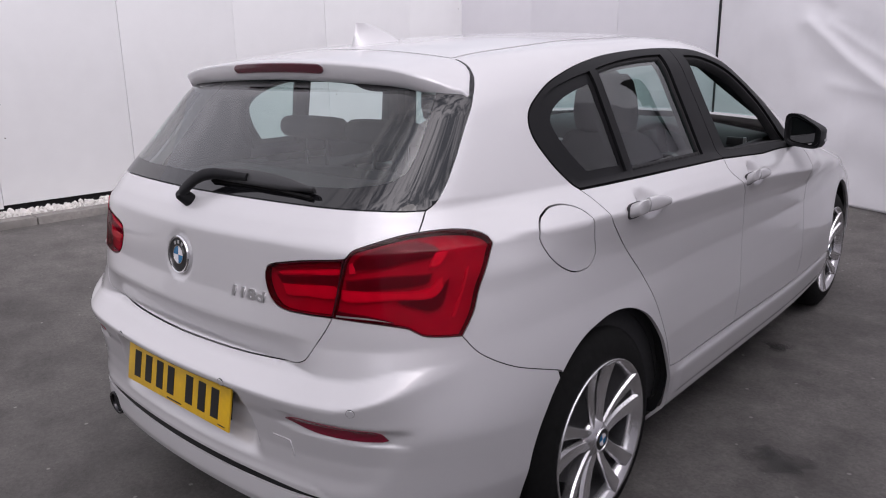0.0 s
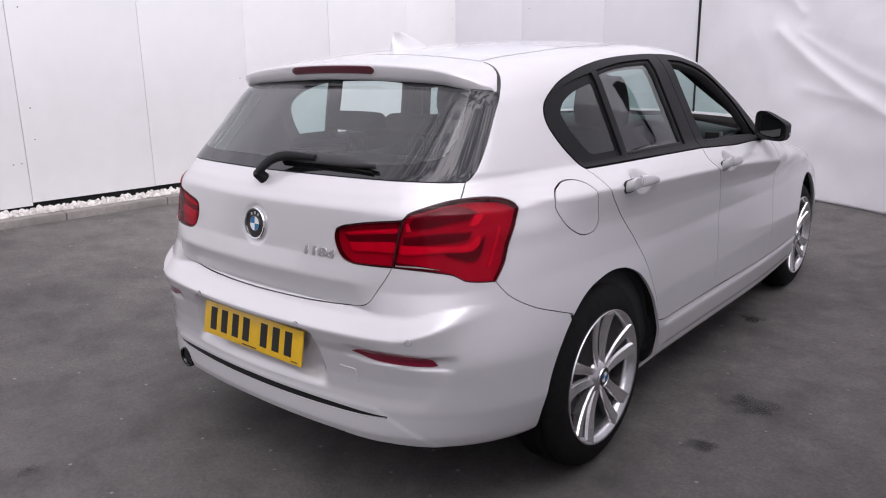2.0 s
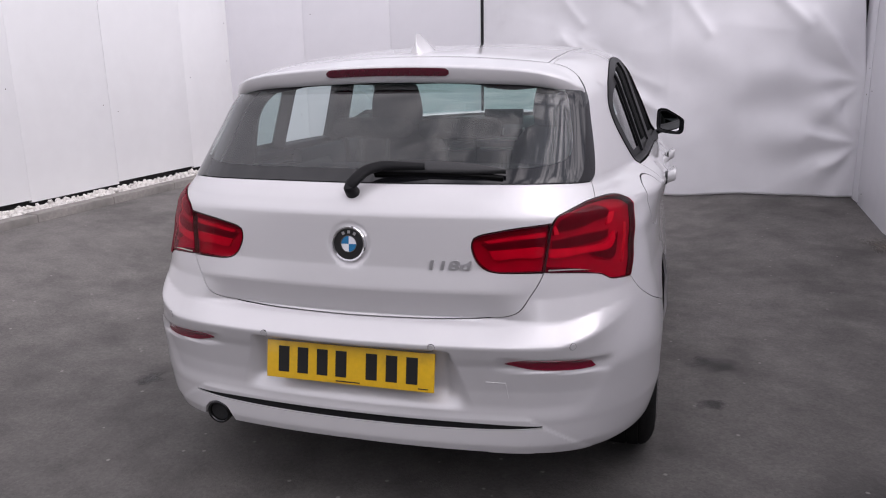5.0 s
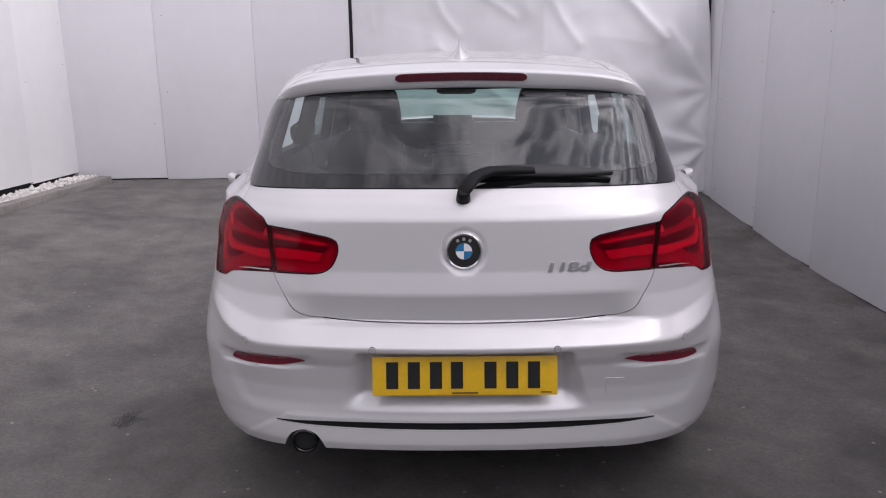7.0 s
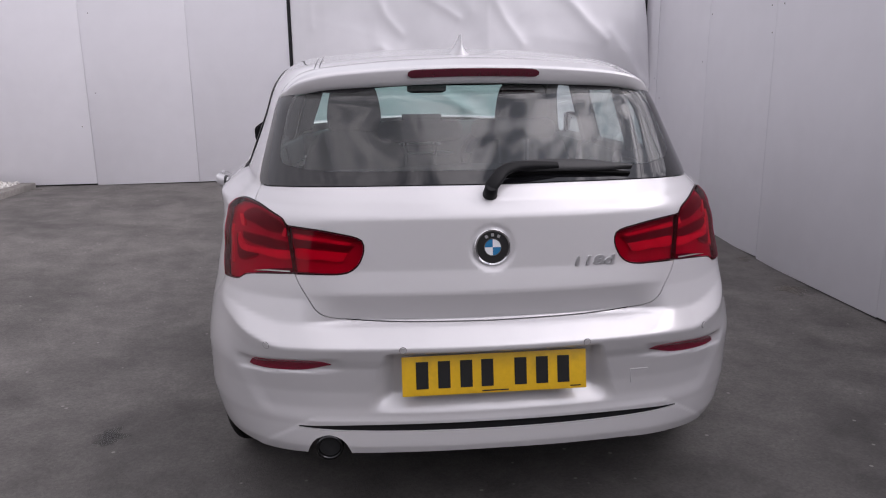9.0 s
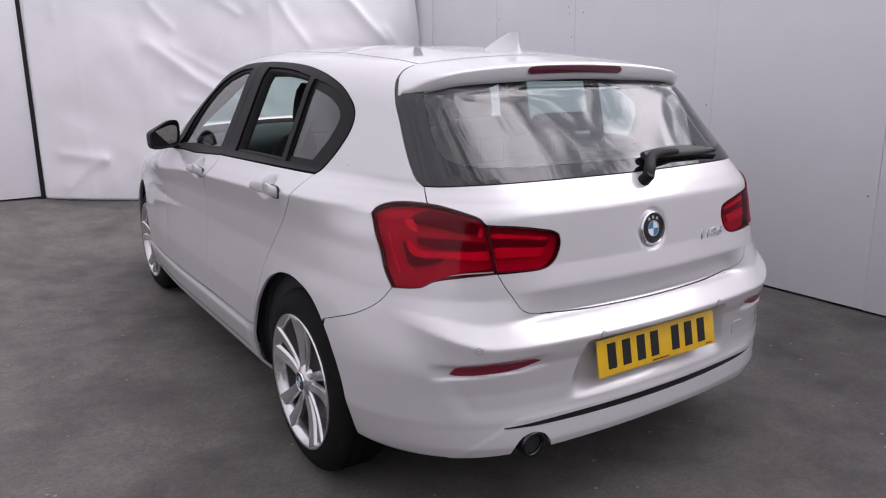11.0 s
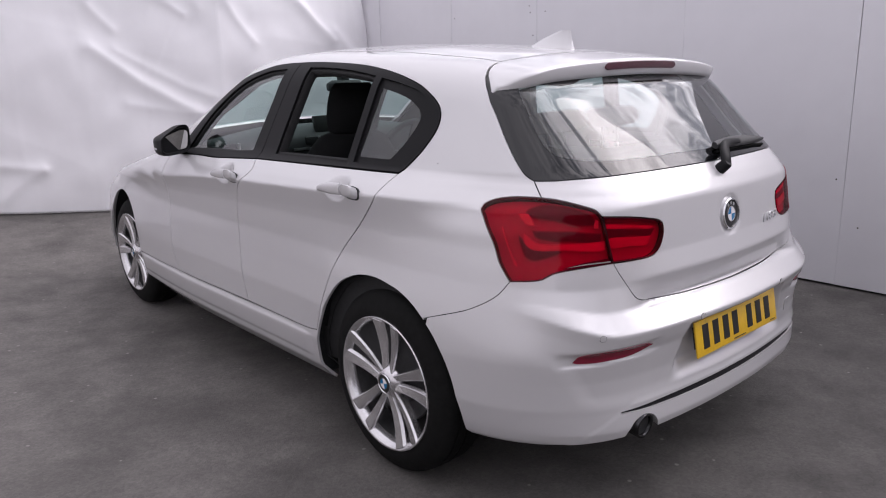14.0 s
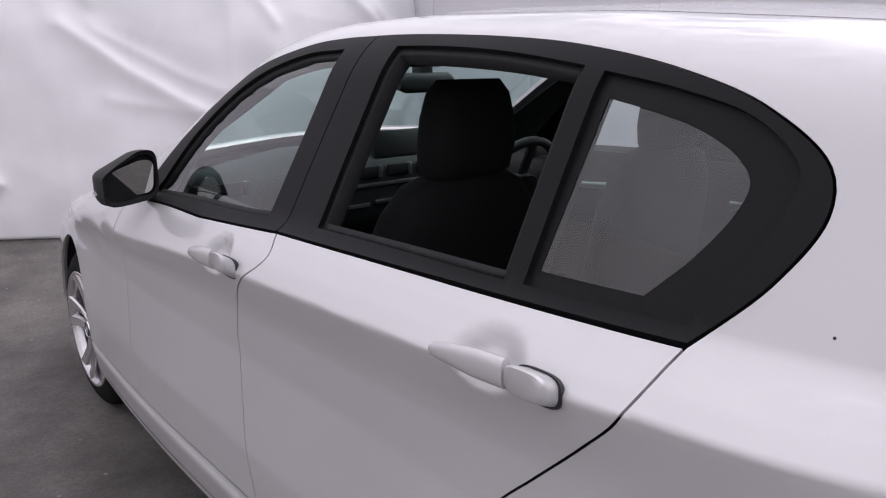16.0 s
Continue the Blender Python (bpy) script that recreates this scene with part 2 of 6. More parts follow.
def ragged(m):
    """Lets a patch thin out unevenly towards its edge."""
    n, l = m.node_tree.nodes, m.node_tree.links
    tc, sub, ln_, noi, add, ramp, tr, mix = (n.new("ShaderNode" + k) for k in ("TexCoord", "VectorMath", "VectorMath", "TexNoise", "Math", "MapRange", "BsdfTransparent", "MixShader"))
    sub.operation, sub.inputs[1].default_value = "SUBTRACT", (.5, .5, 0)
    ln_.operation = "LENGTH"
    noi.inputs["Scale"].default_value, noi.inputs["Detail"].default_value = 13, 6
    add.operation = "SUBTRACT"
    ramp.inputs["From Min"].default_value, ramp.inputs["From Max"].default_value, ramp.inputs["To Max"].default_value = 0.02, 0.42, 0.6
    flat = n.new("ShaderNodeVectorMath")
    flat.operation, flat.inputs[1].default_value = "MULTIPLY", (1, 1, 0)
    l.new(tc.outputs["Generated"], sub.inputs[0])
    l.new(sub.outputs["Vector"], flat.inputs[0])
    l.new(flat.outputs["Vector"], ln_.inputs[0])
    l.new(tc.outputs["Object"], noi.inputs["Vector"])
    l.new(noi.outputs["Fac"], add.inputs[0])
    l.new(ln_.outputs["Value"], add.inputs[1])
    l.new(add.outputs["Value"], ramp.inputs["Value"])
    out = n["Material Output"]
    l.new(ramp.outputs["Result"], mix.inputs["Fac"])
    l.new(tr.outputs["BSDF"], mix.inputs[1])
    l.new(n["Principled BSDF"].outputs["BSDF"], mix.inputs[2])
    l.new(mix.outputs["Shader"], out.inputs["Surface"])


DUST = material("grit", (0.20, 0.175, 0.15), rough=0.95, grain=0.4, grain_scale=60, bump=0.4, bump_scale=160)
ragged(OIL)
ragged(DUST)
PANEL = material("wall_panel", (0.69, 0.68, 0.71), rough=0.42, grain=0.02, grain_scale=5, bump=0.02, bump_scale=9, stain=(0.63, 0.62, 0.645), stain_scale=0.9, stain_low=0.5, stain_high=0.9)
UNSEEN_WALL = material("unseen_grey_wall", (0.17, 0.167, 0.165), rough=0.8, grain=0.15, grain_scale=12, bump=0.1, bump_scale=40, stain=(0.12, 0.117, 0.115), stain_scale=0.8, stain_low=0.45, stain_high=0.75)
PANEL_WHITE = material("white_wall_panel", (0.71, 0.71, 0.715), rough=0.42, grain=0.02, grain_scale=5, bump=0.02, bump_scale=9, stain=(0.645, 0.64, 0.645), stain_scale=0.9, stain_low=0.5, stain_high=0.9)
SHEET = material("white_sheet", (0.82, 0.81, 0.83), rough=0.33, grain=0.02, grain_scale=6, bump=0.03, bump_scale=14)
SCREW = material("rusty_screw", (0.10, 0.085, 0.075), rough=0.6, metal=0.4, grain=0.3, grain_scale=200)
GAP = material("dark_gap", (0.012, 0.012, 0.013), rough=0.9, grain=0.3, grain_scale=20)
CONCRETE = material("kerb_concrete", (0.23, 0.215, 0.20), rough=0.9, grain=0.2, grain_scale=40, bump=0.4, bump_scale=80, stain=(0.12, 0.115, 0.105), stain_scale=5, stain_low=0.45, stain_high=0.75)
PEBBLE = material("white_stone", (0.62, 0.60, 0.57), rough=0.8, grain=0.25, grain_scale=15, bump=0.3, bump_scale=60, stain=(0.2, 0.19, 0.17), stain_scale=12, stain_low=0.55, stain_high=0.75)


# ---- mesh helpers ----
def empty(name, m=None):
    ob = new(name)
    ob.matrix_world = m or Matrix()
    ob.empty_display_size = 0.1
    return ob


def mesh_part(name, verts, faces, mat, parent=None, normals=None, smooth=True, label=""):
    me = bpy.data.meshes.new(name)
    me.from_pydata([tuple(v) for v in verts], [], [tuple(f) for f in faces])
    me.materials.append(mat)
    if smooth:
        me.shade_smooth()
    if normals is not None:
        me.normals_split_custom_set_from_vertices([tuple(q) for q in normals])
    ob = new(name, me)
    if parent:
        ob.parent = parent
    if label:
        tagged(ob, label=label)
    return ob


def part(name, bm, mat, parent=None, label="", smooth=False, angle=35):
    """A bmesh as one mesh object under a thing or a part."""
    bmesh.ops.recalc_face_normals(bm, faces=bm.faces)
    me = bpy.data.meshes.new(name)
    bm.to_mesh(me)
    bm.free()
    me.materials.append(mat)
    if smooth:
        me.shade_smooth()
        me.set_sharp_from_angle(angle=radians(angle))
    ob = new(name, me)
    if parent:
        ob.parent = parent
    if label:
        tagged(ob, label=label)
    return ob


def box(bm, centre, size, bevel=0.0, turn=None, segments=2):
    m = Matrix.Translation(centre) @ (turn or Matrix()) @ Matrix.Diagonal((*size, 1))
    r = bmesh.ops.create_cube(bm, size=1, matrix=m)
    if bevel:
        es = list({e for v in r["verts"] for e in v.link_edges})
        bmesh.ops.bevel(bm, geom=es, offset=bevel, segments=segments, affect="EDGES", profile=0.6)
    return bm


def lathe(profile, steps, axis="x"):
    """Verts and faces of a profile of (radius, along) turned round the x axis."""
    vs, fs = [], []
    n = len(profile)
    for i in range(steps):
        a = 2 * math.pi * i / steps
        for r, u in profile:
            vs.append((u, r * math.cos(a), r * math.sin(a)))
    for i in range(steps):
        j = (i + 1) % steps
        for k in range(n - 1):
            fs.append((i * n + k, i * n + k + 1, j * n + k + 1, j * n + k))
    return vs, fs
# ---- the car's skin: one smooth closed form, rear axle at y = 0, nose towards +y ----
def smooth_table(points, sigma, lo=-1.2, hi=4.2, step=0.004):
    grid = np.arange(lo, hi, step)
    px, pv = zip(*points)
    raw = np.interp(grid, px, pv)
    n = int(4 * sigma / step) + 1
    k = np.exp(-0.5 * (np.arange(-n, n + 1) * step / sigma) ** 2)
    raw = np.convolve(np.pad(raw, n, mode="edge"), k / k.sum(), mode="valid")
    return lambda q: np.interp(q, grid, raw)


SIDE = smooth_table([(.08, .72), (.20, .80), (.27, .862), (.38, .876), (.43, .873), (.52, .870), (.62, .856), (.72, .845), (.80, .8465), (.826, .851),
                     (.885, .868), (.93, .842), (.97, .812), (1.0, .782), (1.02, .770), (1.2, .704), (1.30, .668), (1.36, .646), (1.5, .585)], 0.0045, step=0.0015)
CREASE = smooth_table([(-.8, .925), (-.36, .934), (-.28, .941), (-.15, .947), (0, .944), (.15, .939), (.3, .933), (.6, .923), (.95, .912), (1.3, .895), (1.55, .875), (2.0, .847), (2.6, .80), (3.4, .76)], 0.08)
SIDE_TAPER = smooth_table([(.2, .09), (.3, .055), (.45, .04), (.6, .03), (.75, .06), (.94, .16), (1.2, .20), (1.35, .22)], 0.04)
REAR = smooth_table([(.08, -.60), (.22, -.72), (.265, -.776), (.30, -.786), (.36, -.781), (.46, -.783), (.56, -.799), (.597, -.810), (.601, -.809), (.645, -.757),
                     (.656, -.731), (.735, -.7525), (.745, -.7505), (.80, -.737), (.90, -.727), (.940, -.7235), (.950, -.7195), (.985, -.695), (1.015, -.668),
                     (1.30, -.356), (1.36, -.335), (1.5, -.29)], 0.0034, step=0.001)
REAR_PLAIN = smooth_table([(.08, -.60), (.22, -.72), (.265, -.776), (.30, -.786), (.36, -.783), (.46, -.787), (.54, -.793), (.80, -.737), (.90, -.727), (.940, -.7235), (.950, -.7195), (.985, -.695), (1.015, -.668),
                           (1.30, -.356), (1.36, -.335), (1.5, -.29)], 0.012, step=0.002)
REAR_SHOULDER = smooth_table([(.08, -.60), (.22, -.72), (.265, -.776), (.30, -.786), (.36, -.781), (.46, -.783), (.56, -.799), (.597, -.809), (.601, -.808), (.655, -.767), (.72, -.7475), (.80, -.737), (.90, -.727), (.940, -.7235),
                              (.950, -.7195), (.985, -.695), (1.015, -.668), (1.30, -.356), (1.36, -.335), (1.5, -.29)], 0.0034, step=0.001)
REAR_BOW = smooth_table([(.2, .16), (.9, .17), (1.05, .22), (1.2, .18), (1.32, .06)], 0.03)
TOP = smooth_table([(-.6, 1.315), (-.36, 1.345), (-.1, 1.384), (.3, 1.418), (.75, 1.434), (1.0, 1.429), (1.2, 1.405), (2.05, 1.03), (2.4, .965), (2.9, .86), (3.2, .76), (3.4, .60)], 0.05)
TOP_SWEEP = smooth_table([(.9, 0), (1.3, .10), (1.7, .14), (2.1, .28), (3.4, .3)], 0.06)
CORNER = smooth_table([(.2, .36), (.65, .36), (.9, .30), (1.02, .16), (1.2, .12)], 0.03)


def smax(a, b, k):
    h = np.maximum(k - np.abs(a - b), 0) / k
    return np.maximum(a, b) + h * h * k / 4


def skin_value(x, y, z):
    """Below zero inside the car's skin, above it outside."""
    x = np.abs(x)
    # the shoulder crease falls towards the front
    c = CREASE(y)
    zc = np.where(z > c, .885 + (np.minimum(z, 1.02) - c) * .135 / (1.02 - c) + np.maximum(z - 1.02, 0), np.where(z > .70, .70 + (z - .70) * .185 / (c - .70), z))
    flare = 0.014 * np.exp(-((y / .40) ** 4)) * np.exp(-(((z - .50) / .22) ** 4)) + 0.010 * np.exp(-(((y - 2.575) / .40) ** 4)) * np.exp(-(((z - .50) / .22) ** 4))
    w = SIDE(zc) + flare - SIDE_TAPER(z) * np.maximum(.35 - y, 0) ** 2 - .05 * np.maximum(y - 1.3, 0) ** 2
    # towards the lamp the shoulder falls away
    u, up, off = np.clip((-.10 - y) / .26, 0, 1), np.clip((z - .855) / .09, 0, 1), np.clip((z - .97) / .06, 0, 1)
    w = w - .026 * u * u * (3 - 2 * u) * up * up * (3 - 2 * up) * (1 - off * off * (3 - 2 * off))
    # the sill stands out under the doors
    run = np.clip((y - .40) / .05, 0, 1) * np.clip((2.20 - y) / .05, 0, 1)
    w = w + .006 * run * np.exp(-(((z - .343) / .043) ** 10))
    side = x - w
    # the bumper's shelf lifts and fades out round the corner
    fade = np.clip((x - .685) / .12, 0, 1)
    fade = fade * fade * (3 - 2 * fade)
    lift = .9 * np.maximum(x - .59, 0) ** 1.5 * np.exp(-(((z - .62) / .085) ** 4))
    wing = np.clip((x - .38) / .17, 0, 1)
    wing = wing * wing * (3 - 2 * wing)
    rear = (1 - fade) * ((1 - wing) * REAR(z - lift) + wing * REAR_SHOULDER(z - lift)) + fade * REAR_PLAIN(z) + REAR_BOW(z) * x * x - y
    top = z - (TOP(y + TOP_SWEEP(y) * x * x) - .12 * x * x)
    front = y - (3.43 - .3 * x * x)
    body = smax(side, rear, CORNER(z))
    body = smax(body, top, .10)
    return smax(body, front, .3)


PX, PY, QY = .3, -.25, 2.6      # where the rays that find the skin start
ARC = .5
FAN = .4


def pivot_height(y):
    u = np.clip((y - 1.0) / 1.2, 0, 1)
    return 1.0 - .32 * u * u * (3 - 2 * u)


def ray_of(s, v):
    """Origin and direction of the ray for the skin's own coordinates: s runs from the rear's middle round the side, v up."""
    s, v = np.asarray(s, float), np.asarray(v, float)
    turn = math.pi / 2
    th = np.clip(-s / ARC, 0, turn)
    back = np.maximum(-s - ARC * turn, 0)
    ahead = np.clip((s - (QY - PY)) / ARC, 0, turn)
    nose = np.maximum(s - (QY - PY) - ARC * turn, 0)
    ox = PX - back - nose
    oy = np.where(s > 0, np.minimum(PY + s, QY), PY)
    dx = np.cos(th) * np.cos(ahead)
    dy = -np.sin(th) + np.sin(ahead)
    z0 = pivot_height(oy)
    phi = np.clip((v - z0) / FAN, 0, turn)
    over = np.maximum(v - z0 - FAN * turn, 0)
    oz = np.minimum(v, z0)
    return ox - over, oy, oz, dx * np.cos(phi), dy * np.cos(phi), np.sin(phi)


def skin(s, v, out=0.0):
    """Places on the skin, out metres outside it, and the normals."""
    ox, oy, oz, dx, dy, dz = ray_of(s, v)
    lo, hi = np.zeros_like(ox), np.full_like(ox, 1.3)
    for _ in range(26):
        mid = (lo + hi) / 2
        inside = skin_value(ox + mid * dx, oy + mid * dy, oz + mid * dz) < 0
        lo, hi = np.where(inside, mid, lo), np.where(inside, hi, mid)
    x, y, z = ox + lo * dx, oy + lo * dy, oz + lo * dz
    e = 0.002
    n = np.stack([skin_value(np.maximum(x, 0) + e, y, z) - skin_value(np.abs(x - e), y, z), skin_value(x, y + e, z) - skin_value(x, y - e, z),
                  skin_value(x, y, z + e) - skin_value(x, y, z - e)], -1)
    n /= np.linalg.norm(n, axis=-1, keepdims=True)
    return np.stack([x, y, z], -1) + out * n, n


def chart(x, y, z):
    """The skin's own coordinates (s, v) of a place on it."""
    if y > PY:
        s, r, yy = y - PY, x - PX, y
        if y > QY:
            a = math.atan2(y - QY, max(x - PX, 1e-6)) if x > PX else math.pi / 2
            s, r, yy = QY - PY + ARC * a + max(PX - x, 0), math.hypot(max(x - PX, 0), y - QY), QY
    else:
        yy = PY
        if x > PX:
            s, r = -ARC * math.atan2(PY - y, x - PX), math.hypot(x - PX, y - PY)
        else:
            s, r = -ARC * math.pi / 2 - (PX - x), PY - y
    z0 = float(pivot_height(yy))
    if z <= z0:
        return s, z
    if y > PY and r < 0:
        return s, z0 + FAN * math.pi / 2 - r
    return s, z0 + FAN * math.atan2(z - z0, r)


def side(y, z):
    """Chart of the flank's place at y, z."""
    lo, hi = 0.0, 1.3
    for _ in range(30):
        mid = (lo + hi) / 2
        lo, hi = (mid, hi) if skin_value(np.float64(mid), np.float64(y), np.float64(z)) < 0 else (lo, mid)
    return chart(lo, y, z)


def back(x, z):
    """Chart of the rear's place at x, z."""
    lo, hi = 1.3, 0.2
    for _ in range(30):
        mid = (lo + hi) / 2
        lo, hi = (mid, hi) if skin_value(np.float64(x), np.float64(-mid), np.float64(z)) > 0 else (lo, mid)
    return chart(x, -lo, z)

# ---- the yard: ground, walls, sheet, kerb ----
def ease(u):
    u = min(max(u, 0.0), 1.0)
    return u * u * (3 - 2 * u)


def ground_height(x, y):
    """The yard is level under the car and lifts towards the sheet and the kerb."""
    start = 2.75 - 1.4 * ease((abs(x) - .95) / .7)
    north, west = ease((y - start) / (6.15 - start)), ease((-x - 1.3) / 2.6)
    return -0.010 + 0.245 * (north + west - north * west)


def strip_mesh(xs, ys, zf):
    vs = [(x, y, zf(x, y)) for y in ys for x in xs]
    n = len(xs)
    return vs, [(j * n + i, j * n + i + 1, (j + 1) * n + i + 1, (j + 1) * n + i) for j in range(len(ys) - 1) for i in range(n - 1)]


far = [-300, -120, -50, -22, -12, -9]
gx = far + [-8 + 0.2 * i for i in range(81)] + [-q for q in reversed(far)]
gv, gf = strip_mesh(gx, gx, ground_height)
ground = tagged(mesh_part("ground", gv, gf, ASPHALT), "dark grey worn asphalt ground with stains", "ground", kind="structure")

WALL_TOP = 2.7


bm = bmesh.new()
bmesh.ops.create_cone(bm, cap_ends=True, segments=8, radius1=.006, radius2=.004, depth=.003, matrix=Matrix.Rotation(math.pi / 2, 4, "X"))
screw = bpy.data.meshes.new("screw")
bm.to_mesh(screw)
bm.free()
screw.materials.append(SCREW)


def wall(name, p, q, joints, foot, mat, label, lift=0.03, thick=0.05, seed=1, top=WALL_TOP):
    """A wall of tall flat panels on a dark frame. joints: metres along from p to q; the panels stand a little proud, unevenly."""
    rng = random.Random(seed)
    p, q = Vector((*p, 0)), Vector((*q, 0))
    run = (q - p).length
    d = (q - p) / run
    turn = Matrix.Rotation(math.atan2(d.y, d.x), 4, "Z")
    bm = bmesh.new()
    box(bm, p + d * run / 2 + turn @ Vector((0, thick * 1.3, (foot - .12 + top) / 2 - .01)), (run, thick, top - foot + .10), turn=turn)
    w = tagged(part(name, bm, GAP), label, "wall", kind="structure")
    ends = [0, *joints, run]
    for a, b in zip(ends, ends[1:]):
        bm = bmesh.new()
        ends_at = [p + d * a, p + d * b]
        up = max(foot, min(ground_height(e.x, e.y) for e in ends_at) + .004) + rng.uniform(0.3, 1.0) * lift
        box(bm, (0, 0, 0), (b - a - rng.uniform(0.001, 0.003), 0.03, top - up), 0.003)
        ob = part("panel", bm, mat, w, smooth=True)
        ob.matrix_world = Matrix.Translation(p + d * (a + b) / 2 + turn @ Vector((0, rng.uniform(-0.004, 0.004), (top + up) / 2))) @ turn @ pose(0, 0, 0, rng.uniform(-.1, .1), rng.uniform(-.09, .09), rng.uniform(-.12, .12))
        # screw heads near the panel edges
        for _ in range(rng.randint(1, 4)):
            sx, sz = rng.choice((-1, 1)) * ((b - a) / 2 - rng.uniform(.03, .10)), rng.uniform(-.48, .40) * (top - up)
            o = new("screw", screw)
            o.parent = ob
            o.matrix_local = Matrix.Translation((sx, -.0155, sz))
    return w


wall("wall_west", (-4.30, -3.0), (-4.07, 5.26), [1.12, 2.15, 3.19, 4.2, 5.23, 6.25, 7.40], 0.305, PANEL_WHITE, "white flat panel wall above a concrete kerb", lift=0.045, seed=3)
wall("wall_north", (-4.07, 5.27), (2.9, 5.72), [0.95, 1.97, 3.05, 4.15, 5.2, 6.3], 0.225, PANEL, "pale grey flat panel wall behind a hanging sheet", lift=0.02, seed=5)
wall("wall_east", (2.45, 6.2), (2.38, -3.6), [1.95, 3.0, 4.0, 5.3, 6.4, 7.5, 8.6], -0.012, PANEL, "pale grey flat panel wall along the yard", lift=0.012, seed=8, top=2.25)


# unseen wall added behind the camera to hold back low skylight
wall("unseen_wall_south", (6.5, -8.2), (-6.5, -8.2), [2.6, 5.2, 7.8, 10.4], 0.02, UNSEEN_WALL, "plain grey unseen wall, added to cut low light from behind", seed=11)


def kerb():
    bm = bmesh.new()
    a, b = Vector((-3.94, -3.0, 0)), Vector((-3.68, 5.20, 0))
    d = (b - a).normalized()
    turn = Matrix.Rotation(math.atan2(d.y, d.x), 4, "Z")
    k = tagged(empty("kerb"), "low weathered concrete kerb at the foot of the white wall", "kerb", kind="structure")
    n = 10
    step = (b - a).length / n
    rng = random.Random(4)
    for i in range(n):
        bm = bmesh.new()
        box(bm, (0, 0, 0), (step - 0.006, 0.14, 0.26), 0.012)
        s = part("kerb_stone", bm, CONCRETE, k, smooth=True)
        c = a + d * (i + .5) * step
        s.matrix_world = Matrix.Translation((c.x - .07, c.y, 0.165 + rng.uniform(-.004, .004))) @ turn
    return k


kerb()


def stones():
    """Pale chippings in the bed between kerb and wall."""
    rng = random.Random(9)
    bm = bmesh.new()
    box(bm, (-4.08, 1.10, 0.20), (0.24, 8.15, 0.17), turn=Matrix.Rotation(radians(-1.7), 4, "Z"))
    for _ in range(1500):
        y = rng.uniform(-2.9, 5.2)
        kerb_x = -3.94 + (y + 3) / 8.2 * .26
        wall_x = -4.30 + (y + 3) / 8.26 * .23
        x = rng.uniform(wall_x + .02, max(kerb_x - .13, wall_x + .06))
        r = rng.uniform(.012, .032)
        m = pose(x, y, 0.282 + rng.uniform(0, .02), rng.uniform(0, 360), rng.uniform(0, 360), rng.uniform(0, 360)) @ Matrix.Diagonal((r, r * rng.uniform(.6, 1), r * rng.uniform(.5, .8), 1))
        bmesh.ops.create_icosphere(bm, subdivisions=1, radius=1, matrix=m)
    return tagged(part("chippings", bm, PEBBLE, smooth=True), "pale stone chippings between kerb and wall", "gravel", kind="stuff")


stones()


